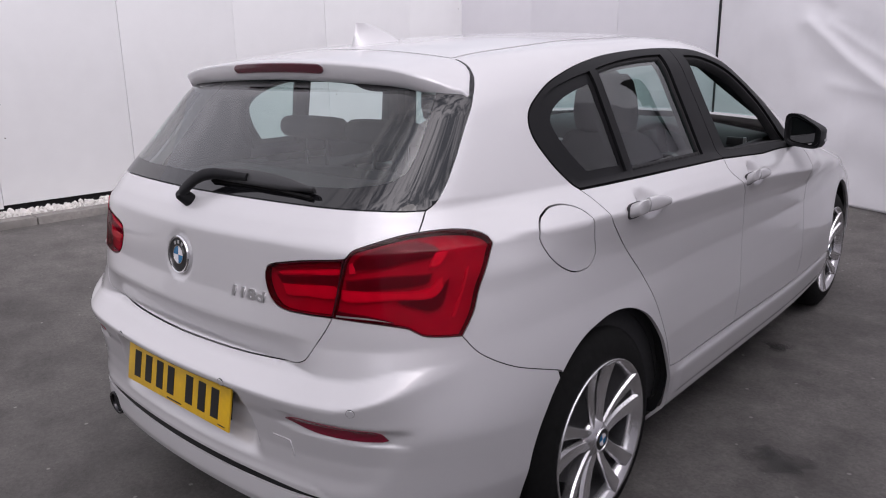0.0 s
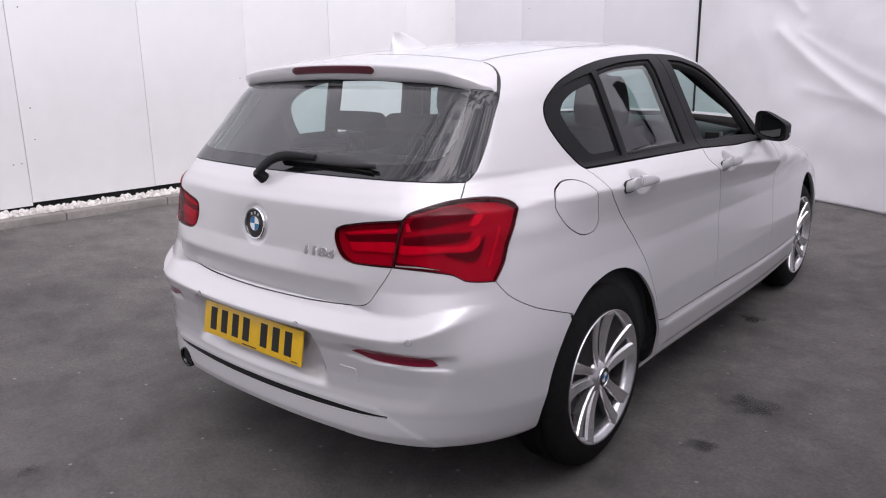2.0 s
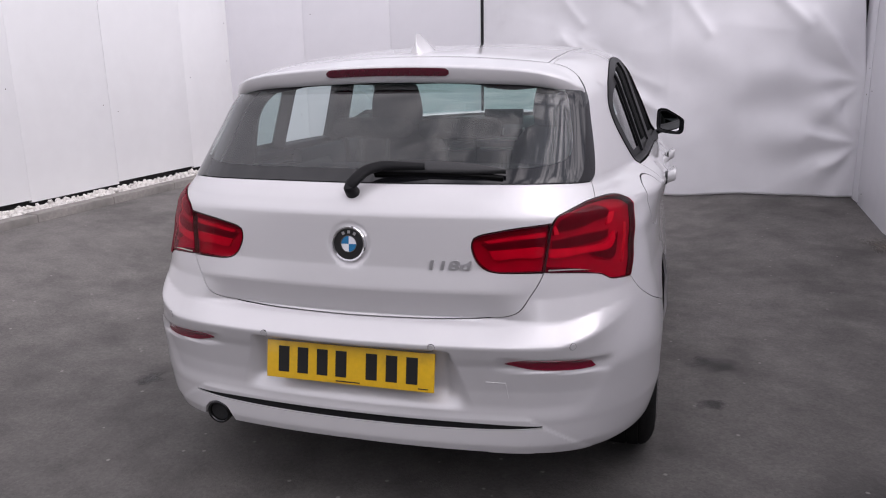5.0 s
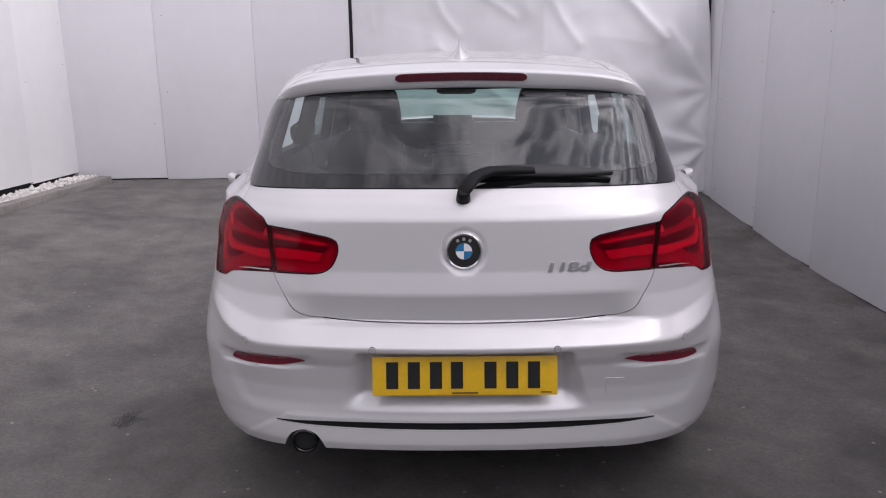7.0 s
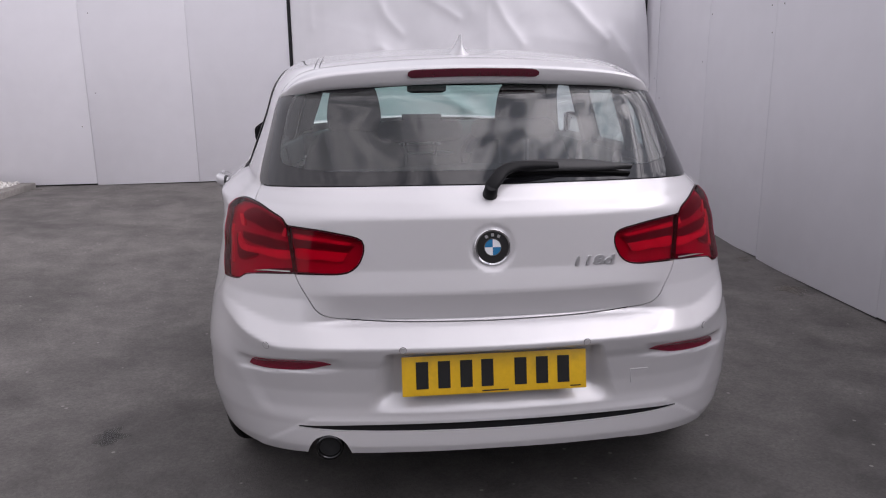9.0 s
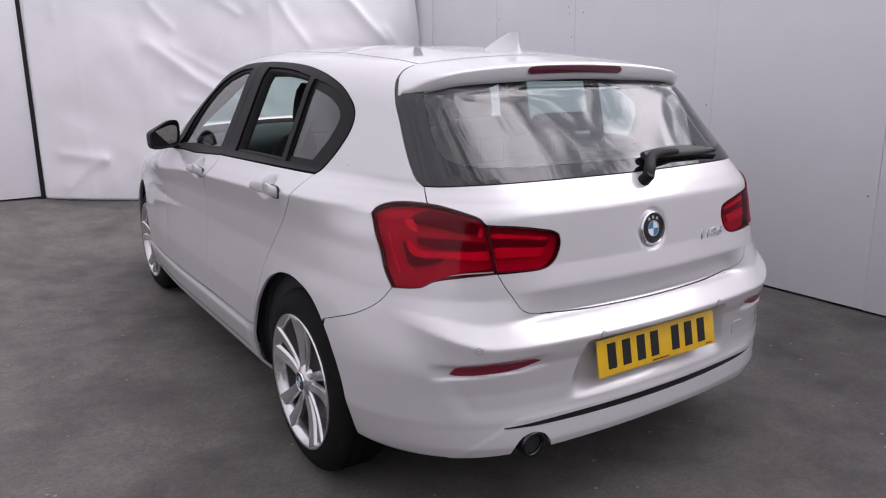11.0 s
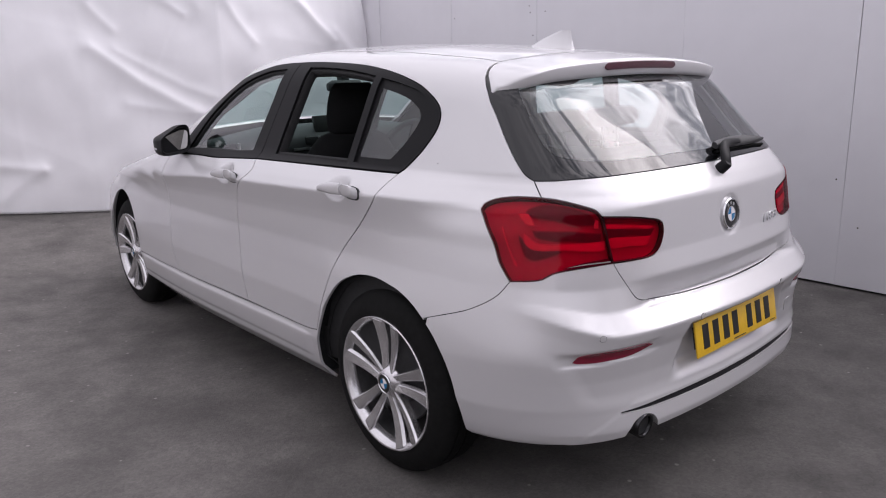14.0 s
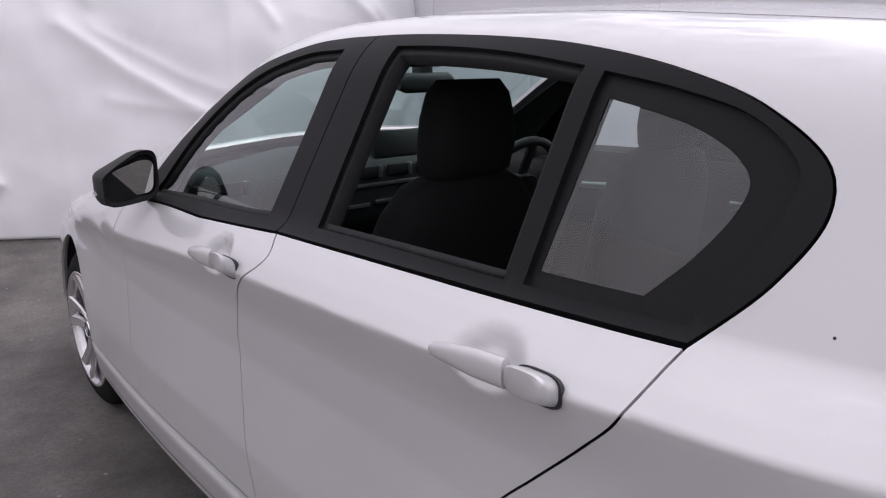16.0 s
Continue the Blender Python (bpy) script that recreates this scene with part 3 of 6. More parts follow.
def sheet():
    """A hanging white plastic sheet with soft folds, tied back at its lower corner."""
    foot = [(2.43, 4.46), (1.6, 4.50), (.86, 4.55), (.33, 4.75), (-.2, 4.96), (-.7, 5.2), (-1.06, 5.42)]
    cum = [0]
    for a, b in zip(foot, foot[1:]):
        cum.append(cum[-1] + math.hypot(b[0] - a[0], b[1] - a[1]))
    nu, nv = 190, 130
    # folds: places along and up the sheet, height, width
    folds = [([(2.66, 1.57), (2.24, 1.25), (2.0, 1.10), (1.65, .91)], .040, .065), ([(2.45, 1.54), (1.91, 1.23), (1.66, 1.13)], .018, .05), ([(2.39, 1.09), (1.87, .99)], .014, .05),
             ([(2.70, 2.10), (2.62, 1.90), (2.45, 1.71)], .025, .05), ([(2.20, 2.05), (1.86, 1.84)], .018, .04), ([(1.60, 2.15), (1.42, 1.83), (1.26, 1.59)], .022, .05), ([(1.0, 2.2), (.66, 1.79), (.50, 1.62)], .035, .05),
             ([(.45, 1.70), (.22, 1.40), (.03, 1.18)], .025, .05), ([(.42, .72), (.03, .64)], .022, .04), ([(.02, .62), (.16, .50), (.29, .44)], .022, .04), ([(3.5, .62), (3.15, .57)], .03, .05),
             ([(3.15, .57), (3.33, .45), (3.48, .32)], .03, .06), ([(3.47, 2.3), (3.42, 1.8)], .018, .05), ([(1.9, 2.3), (1.75, 1.9)], .02, .06)]

    def fold(L, z):
        total = 0.0
        for pts, high, wide in folds:
            best = 9.0
            for (ax, ay), (bx, by) in zip(pts, pts[1:]):
                ex, ey = bx - ax, by - ay
                k = min(max(((L - ax) * ex + (z - ay) * ey) / (ex * ex + ey * ey), 0), 1)
                r = math.hypot(L - ax - k * ex, z - ay - k * ey)
                best = min(best, r)
            if best < 3 * wide:
                total += .75 * high * math.exp(-(best / wide) ** 1.6)
        return total

    vs = []
    for j in range(nv + 1):
        h = j / nv
        for i in range(nu + 1):
            u = i / nu
            L = u * cum[-1]
            x, y = np.interp(L, cum, [f[0] for f in foot]), np.interp(L, cum, [f[1] for f in foot])
            z = ground_height(x, y) + 0.012 + h * 2.62
            q = Vector((L * .9, z * .9, 0))
            d = .06 * noise.fractal(q * .9, 1.0, 2.0, 3)
            ridge = 1 - abs(noise.noise(Vector(((z + .55 * L) * 1.25, (L - .55 * z) * .28, 3.1))))
            d += .008 * ridge ** 4 + fold(L, z)
            ridge2 = 1 - abs(noise.noise(Vector(((z - .35 * L) * 1.6, (L + .35 * z) * .35, 7.7))))
            d += .006 * ridge2 ** 5
            d += .007 * noise.noise(Vector((L * 5, z * 3.5, 1.3)))
            # folds that fan out from the tie near the wall
            for tz, power in ((.64, .02), (1.15, .02)):
                r = math.hypot(L - .05, z - tz)
                if r < 2.2:
                    ang = math.atan2(z - tz, L + .01)
                    d += power * math.sin(ang * 9 + 1) * math.exp(-r * 1.1) * min(r * 4, 1)
            d *= min(1, (u + .02) * 14) * min(1, (1.02 - u) * 14)
            edge = .10 * min(max((z - 1.15) / .85, 0), 1.6) * max(0, 1 - u * 12) - .015 * max(0, 1 - (1 - u) * 14) * h
            vs.append((x - edge + .35 * d, y - d - .02, z))
    n = nu + 1
    fs = [(j * n + i, (j + 1) * n + i, (j + 1) * n + i + 1, j * n + i + 1) for j in range(nv) for i in range(nu)]
    ob = mesh_part("hanging_sheet", vs, fs, SHEET)
    mod = ob.modifiers.new("thickness", "SOLIDIFY")
    mod.thickness = 0.002
    return tagged(ob, "white plastic sheet hanging in soft folds across the yard", "sheet")


sheet()


# dark strips put into the gaps at the sheet's edges, for their shade
def gap_strips():
    for name, x, y, w, rz in (("gap_strip", 2.405, 4.60, .16, 0), ("gap_strip", -1.085, 5.455, .055, -30)):
        bm = bmesh.new()
        box(bm, (0, 0, 1.34), (w, .03, 2.68), .004)
        ob = part(name, bm, GAP, smooth=True)
        ob.matrix_world = pose(x, y, .02, 0, 0, rz)
        tagged(ob, "dark upright strip filling the black gap at the edge of the sheet", "post", group="sheet posts")


gap_strips()


def stain(x, y, r, seed, squash=1.0, mat=OIL, name="oil_stain", label="dark old oil stain on the asphalt", group="oil stains"):
    """An uneven patch of old oil, lying 4 mm proud of the asphalt."""
    rng = random.Random(seed)
    bm = bmesh.new()
    c = bm.verts.new((x, y, ground_height(x, y) + .004))
    ring = []
    for i in range(40):
        a = 2 * math.pi * i / 40
        k = r * (.72 + .55 * noise.noise(Vector((math.cos(a) * 1.6 + seed, math.sin(a) * 1.6, seed * 2.3))) + rng.uniform(-.1, .1))
        px, py = x + k * math.cos(a), y + squash * k * math.sin(a)
        ring.append(bm.verts.new((px, py, ground_height(px, py) + .004)))
    for a, b in zip(ring, ring[1:] + ring[:1]):
        bm.faces.new((c, a, b))
    return tagged(part(name, bm, mat), label, "stain", group=group, kind="structure")


stain(1.11, .77, .13, 1)
stain(1.075, .33, .09, 2)
stain(-.65, -1.27, .06, 3)
stain(-1.35, .01, .09, 5)
stain(.77, 1.83, .10, 7)

for x, y, r, seed, squash in ((2.26, 1.5, .13, 13, 1.3), (2.33, 3.1, .15, 17, 1.8), (2.30, 2.2, .08, 19, 1.5), (-3.62, 5.05, .10, 23, .7), (-3.42, 5.22, .10, 27, .4)):
    stain(x, y, r, seed, squash, DUST, "dust_patch", "pale brown worn patch of grit on the asphalt", "grit patches")

# ---- the car: panels cut from the skin ----
SC = -(ARC * math.pi / 2 + PX)      # s of the rear's middle line


def curve(points, step=0.012):
    """A smooth curve through chart places."""
    p = np.array(points, float)
    if len(p) == 2:
        n = max(2, int(np.linalg.norm(p[1] - p[0]) / step))
        return p[0] + (p[1] - p[0]) * np.linspace(0, 1, n + 1)[:, None]
    q = np.vstack([2 * p[0] - p[1], p, 2 * p[-1] - p[-2]])
    out = []
    for a, b, c, d in zip(q, q[1:], q[2:], q[3:]):
        n = max(1, int(np.linalg.norm(c - b) / step))
        ta = np.linspace(0, 1, n, endpoint=False)[:, None]
        l0, l1 = max(np.linalg.norm(b - a), 1e-6) ** .5, max(np.linalg.norm(c - b), 1e-6) ** .5
        l2 = max(np.linalg.norm(d - c), 1e-6) ** .5
        m1 = (c - b) + l1 * ((b - a) / l0 - (c - a) / (l0 + l1))
        m2 = (c - b) + l1 * ((d - c) / l2 - (d - b) / (l1 + l2))
        out.append(b + (m1) * ta + (3 * (c - b) - 2 * m1 - m2) * ta ** 2 + (m1 + m2 - 2 * (c - b)) * ta ** 3)
    return np.vstack([*out, p[-1:]])


def loop(*segments):
    """A closed outline from segments of chart places; corners stand where segments meet."""
    pts = np.vstack([curve(s)[:-1] if len(s) > 1 else np.array(s, float) for s in segments])
    keep = np.linalg.norm(pts - np.roll(pts, 1, axis=0), axis=1) > 1e-4
    return pts[keep]


def area2(p):
    q = np.roll(p, -1, axis=0)
    return float((p[:, 0] * q[:, 1] - q[:, 0] * p[:, 1]).sum())


def offset(p, d):
    """The outline moved inwards by d."""
    if area2(p) < 0:
        p = p[::-1]
    a, b = np.roll(p, 1, axis=0), np.roll(p, -1, axis=0)
    t1, t2 = p - a, b - p
    t1 /= np.linalg.norm(t1, axis=1, keepdims=True) + 1e-9
    t2 /= np.linalg.norm(t2, axis=1, keepdims=True) + 1e-9
    n = np.stack([-(t1 + t2)[:, 1], (t1 + t2)[:, 0]], 1)
    n /= np.maximum((n * np.stack([-t2[:, 1], t2[:, 0]], 1)).sum(1, keepdims=True), .5)
    return p + n * d


def inside(p, q):
    """Which of the places q lie in the outline p."""
    x, y = q[:, 0], q[:, 1]
    r = np.zeros(len(q), bool)
    for (x0, y0), (x1, y1) in zip(p, np.roll(p, -1, axis=0)):
        if y0 != y1:
            r ^= ((y0 > y) != (y1 > y)) & (x < (x1 - x0) * (y - y0) / (y1 - y0) + x0)
    return r


def near(p, q, d):
    """Which of the places q lie within d of the outline's points."""
    r = np.zeros(len(q), bool)
    for i in range(0, len(p), 60):
        c = p[i:i + 60]
        r |= (((q[:, None, :] - c[None]) ** 2).sum(2) < d * d).any(1)
    return r


def triangulate(outer, holes, cell):
    lo, hi = outer.min(0), outer.max(0)
    gx_, gy_ = np.meshgrid(np.arange(lo[0], hi[0], cell), np.arange(lo[1], hi[1], cell))
    gx_[::2] += cell / 2
    g = np.stack([gx_.ravel(), gy_.ravel()], 1)
    g = g[inside(outer, g)]
    for h in holes:
        g = g[~inside(h, g)]
    for h in (outer, *holes):
        g = g[~near(h, g, cell * .55)]
    pts, edges = [], []
    for h in (outer, *holes):
        b = len(pts)
        pts += [Vector(q) for q in h]
        edges += [(b + i, b + (i + 1) % len(h)) for i in range(len(h))]
    nb = len(pts)
    pts += [Vector(q) for q in g]
    v, e, f, *_ = delaunay_2d_cdt(pts, edges, [], 0, 1e-6)
    v = np.array([tuple(q) for q in v])
    f = np.array([t for t in f if len(t) == 3])
    c = v[f].mean(1)
    ok = inside(outer, c)
    for h in holes:
        ok &= ~inside(h, c)
    return v, f[ok]


def panel(name, outer, mat, parent, holes=(), out=0.0, thick=0.010, gap=0.0018, cell=0.022, mirror=1, whole=False, label="", where=skin):
    """A sheet-metal panel cut from the skin. mirror: 1 for the car's right, -1 for its left; whole: both halves in one. out: metres proud, or a function of the chart."""
    o = offset(outer, gap)
    if whole:
        o[:, 0] = np.where(np.abs(outer if area2(outer) > 0 else outer[::-1])[:, 0] > abs(SC) - 1e-4, SC, o[:, 0]) if where is skin else np.where(np.abs((outer if area2(outer) > 0 else outer[::-1])[:, 0]) < 1e-4, 0, o[:, 0])
    hs = [offset(h, -gap) for h in holes]
    v, f = triangulate(o, hs, cell)
    lift = out(v[:, 0], v[:, 1]) if callable(out) else np.full(len(v), out)
    p, n = where(v[:, 0], v[:, 1])
    if callable(out):
        e = .004
        pa, pb = where(v[:, 0] + e, v[:, 1])[0], where(v[:, 0], v[:, 1] + e)[0]
        na = where(v[:, 0] + e, v[:, 1])[1]
        nb_ = where(v[:, 0], v[:, 1] + e)[1]
        qa = pa + na * out(v[:, 0] + e, v[:, 1])[:, None] - (p + n * lift[:, None])
        qb = pb + nb_ * out(v[:, 0], v[:, 1] + e)[:, None] - (p + n * lift[:, None])
        m = np.cross(qa, qb)
        m *= np.sign((m * n).sum(1, keepdims=True))
        nn = m / (np.linalg.norm(m, axis=1, keepdims=True) + 1e-12)
    else:
        nn = n
    top = p + n * lift[:, None]
    if whole:
        mid = np.abs(v[:, 0] - (SC if where is skin else 0)) < 1e-4
        top[mid, 0] = 0
        nn[mid, 0] = 0
        nn[mid] /= np.linalg.norm(nn[mid], axis=1, keepdims=True)
    # which way round
    fn = np.cross(top[f[:, 1]] - top[f[:, 0]], top[f[:, 2]] - top[f[:, 0]])
    flip = (fn * nn[f].mean(1)).sum(1) < 0
    f[flip] = f[flip][:, ::-1]
    # the rim, turned in
    seen = {}
    for t in f:
        for a, b in ((t[0], t[1]), (t[1], t[2]), (t[2], t[0])):
            seen[(a, b)] = True
    rim = [(a, b) for a, b in seen if (b, a) not in seen]
    if whole:
        rim = [(a, b) for a, b in rim if not (mid[a] and mid[b])]
    ids = sorted({a for e_ in rim for a in e_})
    back_of = {a: len(v) + i for i, a in enumerate(ids)}
    low = top[ids] - n[ids] * thick
    if whole:
        low[np.abs(top[ids][:, 0]) < 1e-6, 0] = 0
    # rim vertices are doubled so that the edge stays crisp
    rim_top = {a: len(v) + len(ids) + i for i, a in enumerate(ids)}
    verts = np.vstack([top, low, top[ids]])
    side_n = np.zeros((len(ids), 3))
    pos = {a: i for i, a in enumerate(ids)}
    faces = [tuple(t) for t in f]
    for a, b in rim:
        faces.append((rim_top[b], rim_top[a], back_of[a], back_of[b]))
        w = np.cross(top[b] - top[a], nn[a])
        w /= np.linalg.norm(w) + 1e-9
        side_n[pos[a]] += w
        side_n[pos[b]] += w
    side_n /= np.linalg.norm(side_n, axis=1, keepdims=True) + 1e-9
    norms = np.vstack([nn, side_n, side_n])
    if whole:
        k = len(verts)
        v2, n2 = verts * [-1, 1, 1], norms * [-1, 1, 1]
        same = np.arange(k) + k
        weld = np.where(mid)[0]
        same[weld] = weld
        verts, norms = np.vstack([verts, v2]), np.vstack([norms, n2])
        faces += [tuple(int(same[i]) for i in reversed(t)) for t in faces]
    elif mirror < 0:
        verts, norms = verts * [-1, 1, 1], norms * [-1, 1, 1]
        faces = [tuple(reversed(t)) for t in faces]
    return mesh_part(name, verts, [tuple(int(i) for i in t) for t in faces], mat, parent, normals=norms, label=label)


def roof_skin(x, y):
    """The skin seen from above, by x and y."""
    x, y = np.asarray(x, float), np.asarray(y, float)
    lo, hi = np.full_like(x, .5), np.full_like(x, 1.6)
    for _ in range(26):
        m = (lo + hi) / 2
        into = skin_value(x, y, m) < 0
        lo, hi = np.where(into, m, lo), np.where(into, hi, m)
    e = .002
    n = np.stack([skin_value(x + e, y, lo) - skin_value(x - e, y, lo), skin_value(x, y + e, lo) - skin_value(x, y - e, lo), skin_value(x, y, lo + e) - skin_value(x, y, lo - e)], -1)
    return np.stack([x, y, lo], -1), n / np.linalg.norm(n, axis=-1, keepdims=True)


def arch(cy, r, a0, a1, n=18):
    """Chart places on a wheel arch, by angles from straight ahead, upwards; the rear arch is a little flattened on top."""
    form = lambda a: np.interp(a, [0, 26, 40, 54, 68, 97, 125, 146, 168, 190], [.370, .364, .370, .378, .374, .355, .353, .360, .361, .368]) / .378 if cy == 0 else 1.0
    return [side(cy + r * form(a) * math.cos(radians(a)), .312 + r * form(a) * math.sin(radians(a))) for a in np.linspace(a0, a1, n)]


def on_roof(x, y):
    return chart(x, y, float(roof_skin(np.array([x]), np.array([y]))[0][0, 2]))


car = empty("car")
tagged(car, "white five-door hatchback with one open rear window, parked on asphalt", "car")

# outlines shared by neighbouring panels
DLO_TOP = [side(1.70, .960), side(1.60, 1.040), side(1.46, 1.155), side(1.32, 1.248), side(1.155, 1.315), side(.98, 1.351), side(.77, 1.362), side(.60, 1.360), side(.42, 1.351), side(.258, 1.335),
           side(.10, 1.304), side(-.02, 1.262), side(-.097, 1.205), side(-.108, 1.155), side(-.072, 1.080), side(-.008, 1.006)]
BELT = [side(-.008, 1.006), side(.3, 1.003), side(.873, .992), side(1.4, .973), side(1.70, .960)]
DOOR_REAR = [side(-.008, 1.006), side(.006, .962), side(.022, .930), side(.068, .880), side(.145, .803), side(.212, .735), side(.272, .648), side(.327, .515), side(.36, .418)]
DOOR_SPLIT = [side(.873, .992), side(.845, .957), side(.945, .87), side(.985, .78), side(.975, .663), side(.94, .52), side(.897, .408)]
DOOR_FRONT = [side(1.70, .960), side(1.73, .90), side(1.73, .70), side(1.68, .50), side(1.62, .402)]
SEAM = [side(-.225, .596), side(-.30, .622), side(-.392, .656), chart(.798, -.466, .702), chart(.768, -.492, .744)]
LAMP_SIDE = [chart(.768, -.492, .744), chart(.770, -.455, .793), chart(.770, -.429, .850), chart(.766, -.394, .903), chart(.760, -.373, .935)]
LAMP_TOP = [chart(.760, -.373, .935), chart(.750, -.374, .948), chart(.728, -.394, .961), chart(.700, -.441, .970), chart(.674, -.494, .971), chart(.644, -.550, .966), chart(.604, -.604, .951), chart(.573, -.637, .935), back(.560, .905)]
LAMP_SPLIT = [back(.560, .905), back(.552, .842), back(.546, .788)]
LAMP_BOT = [back(.546, .788), chart(.629, -.634, .781), chart(.693, -.583, .768), chart(.714, -.565, .753), chart(.740, -.535, .747), chart(.768, -.492, .744)]
GLASS_SIDE = [chart(.655, -.478, 1.012), chart(.657, -.450, 1.025), chart(.653, -.410, 1.060), chart(.641, -.364, 1.110), chart(.620, -.306, 1.180), chart(.592, -.250, 1.245), chart(.566, -.215, 1.283)]
HATCH_EDGE = [chart(.566, -.215, 1.283), chart(.535, -.196, 1.310), on_roof(.492, -.184)]
HATCH_LOW = [back(0, .650), back(.15, .651), back(.285, .653), back(.40, .659), back(.450, .667), back(.485, .684), back(.511, .722), back(.534, .760), back(.546, .788)]
GLASS_LOW = [chart(.655, -.478, 1.012), chart(.625, -.520, 1.013), back(.563, 1.017), back(.45, 1.020), back(.288, 1.021), back(0, 1.021)]
ROOF_EDGE = [on_roof(.492, -.184), on_roof(.500, .2), on_roof(.502, .6), on_roof(.49, 1.0), on_roof(.485, 1.10)]

lamp_top_to_tick = [q for q in LAMP_TOP if q[0] >= chart(.665, -.513, .970)[0]]
lamp_top_rest = [q for q in LAMP_TOP if q[0] < chart(.665, -.513, .970)[0]]
TICK_FOOT = chart(.664, -.515, .970)

SIDE_FRAME = loop(ROOF_EDGE, [on_roof(.485, 1.10), on_roof(.57, 1.40), on_roof(.665, 1.80)], [on_roof(.665, 1.80), side(1.70, .960)], DLO_TOP, DOOR_REAR,
                  [side(.36, .418), side(.42, .409), side(.897, .405), side(1.62, .402)], [side(1.62, .402), side(2.19, .395)], arch(2.575, .375, 168, 194, 5),
                  [side(2.21, .215), side(.40, .205)], arch(0, .378, -16, 131), SEAM, LAMP_SIDE, [*lamp_top_to_tick, TICK_FOOT], [TICK_FOOT, chart(.655, -.478, 1.012)], GLASS_SIDE, HATCH_EDGE)
FRONT_DOOR = loop([BELT[2], BELT[3], BELT[4]], DOOR_FRONT, [side(1.62, .402), side(.897, .408)], DOOR_SPLIT[::-1])
REAR_DOOR = loop([BELT[0], BELT[1], BELT[2]], DOOR_SPLIT, [side(.897, .408), side(.42, .409), side(.36, .418)], DOOR_REAR[::-1])
FENDER = loop([side(1.70, .960), on_roof(.665, 1.80)], [on_roof(.665, 1.80), on_roof(.69, 2.1), on_roof(.66, 2.5), on_roof(.58, 2.8), on_roof(.50, 2.95)],
              [on_roof(.50, 2.95), chart(.62, 2.95, .5), chart(.66, 2.93, .25)], [chart(.66, 2.93, .25), side(2.94, .25)], arch(2.575, .375, -10, 168), [side(2.19, .395), side(1.62, .402)], DOOR_FRONT[::-1])


def recess(s, v):
    """How far the bumper's skin is pushed in round the number plate, under the shelf and over the side reflectors."""
    x = np.clip(s - SC, 0, 2)
    soft = lambda q, a, b: np.clip((q - a) / (b - a), 0, 1) ** 2 * (3 - 2 * np.clip((q - a) / (b - a), 0, 1))
    plate = soft(x, .355 - (v - .44) * .35, .285) * soft(v, .395, .450) * soft(v, .581, .571)
    fog = soft(x, .405, .465) * soft(x, .74, .69) * np.exp(-(((v - .538 + (x - .57) * .06) / .019) ** 6))
    low = soft(x + (v - .30) * 1.6, .650, .624) * soft(v, .388, .374)
    arc = .60 + .55 * (v - .36)
    face = soft(x, arc + .055, arc - .01) * soft(v, .37, .42) * soft(v, .565, .53)
    return -.036 * plate - .0065 * fog + .0025 * low - .006 * face


FOG = [back(.455, .546), back(.52, .530), back(.61, .523), back(.665, .522), back(.694, .526), back(.683, .541), back(.62, .550), back(.56, .554), back(.485, .553)]
FOG_LOOP = loop([*FOG, FOG[0]])
TRIM_LINE = [back(0, .328), back(.30, .335), back(.45, .347), back(.555, .363)]
TRIM_HIGH = [back(0, .365), back(.30, .363), back(.45, .360), back(.553, .357)]
TRIM_FOOT = [back(0, .343), back(.30, .344), back(.45, .347), back(.553, .3525)]
TRIM_LOOP = loop(TRIM_HIGH, [TRIM_HIGH[-1], TRIM_FOOT[-1]], TRIM_FOOT[::-1], [TRIM_FOOT[0], TRIM_HIGH[0]])
NOTCH = [back(.530, .273), back(.522, .296), back(.503, .320), back(.468, .331), back(.433, .320), back(.414, .296), back(.406, .276)]
BUMPER = loop(HATCH_LOW, LAMP_BOT, SEAM[::-1], arch(0, .378, 131, 189, 12), [side(-.373, .256), chart(.80, -.50, .258), chart(.70, -.66, .266), back(.530, .273)], NOTCH, [back(.406, .276), back(0, .280)], [back(0, .280), TRIM_FOOT[0]],
              TRIM_FOOT, [TRIM_FOOT[-1], TRIM_HIGH[-1]], TRIM_HIGH[::-1], [TRIM_HIGH[0], back(0, .650)])


def hatch_dish(s, v):
    """The round dish behind the badge and the soft shelf under the glass."""
    x = np.clip(s - SC, 0, 2)
    r = np.hypot(x, v - .857)
    return -.006 * soft_step(r, .070, .050)


INNER_LAMP = loop([back(.560, .919), back(.466, .909), back(.385, .894)], [back(.385, .894), back(.357, .882), back(.352, .855), back(.372, .811), back(.398, .794), back(.43, .789)], [back(.43, .789), back(.546, .790)],
                  [back(.546, .790), back(.553, .842), back(.560, .919)])
TAILGATE = loop(HATCH_LOW, [back(.546, .788), back(.43, .789)], [back(.43, .789), back(.398, .794), back(.372, .811), back(.352, .855), back(.357, .882), back(.385, .894)], [back(.385, .894), back(.466, .909), back(.562, .919)],
                [back(.562, .919), *lamp_top_rest[::-1][1:], TICK_FOOT], [TICK_FOOT, chart(.655, -.478, 1.012)], GLASS_LOW, [back(0, 1.021), back(0, .650)])
REAR_GLASS = loop(GLASS_LOW[::-1], GLASS_SIDE, [chart(.566, -.215, 1.283), chart(.50, -.300, 1.290), back(.32, 1.302), back(0, 1.306)], [back(0, 1.306), back(0, 1.021)])


def soft_step(q, a, b):
    u = np.clip((q - a) / (b - a), 0, 1)
    return u * u * (3 - 2 * u)


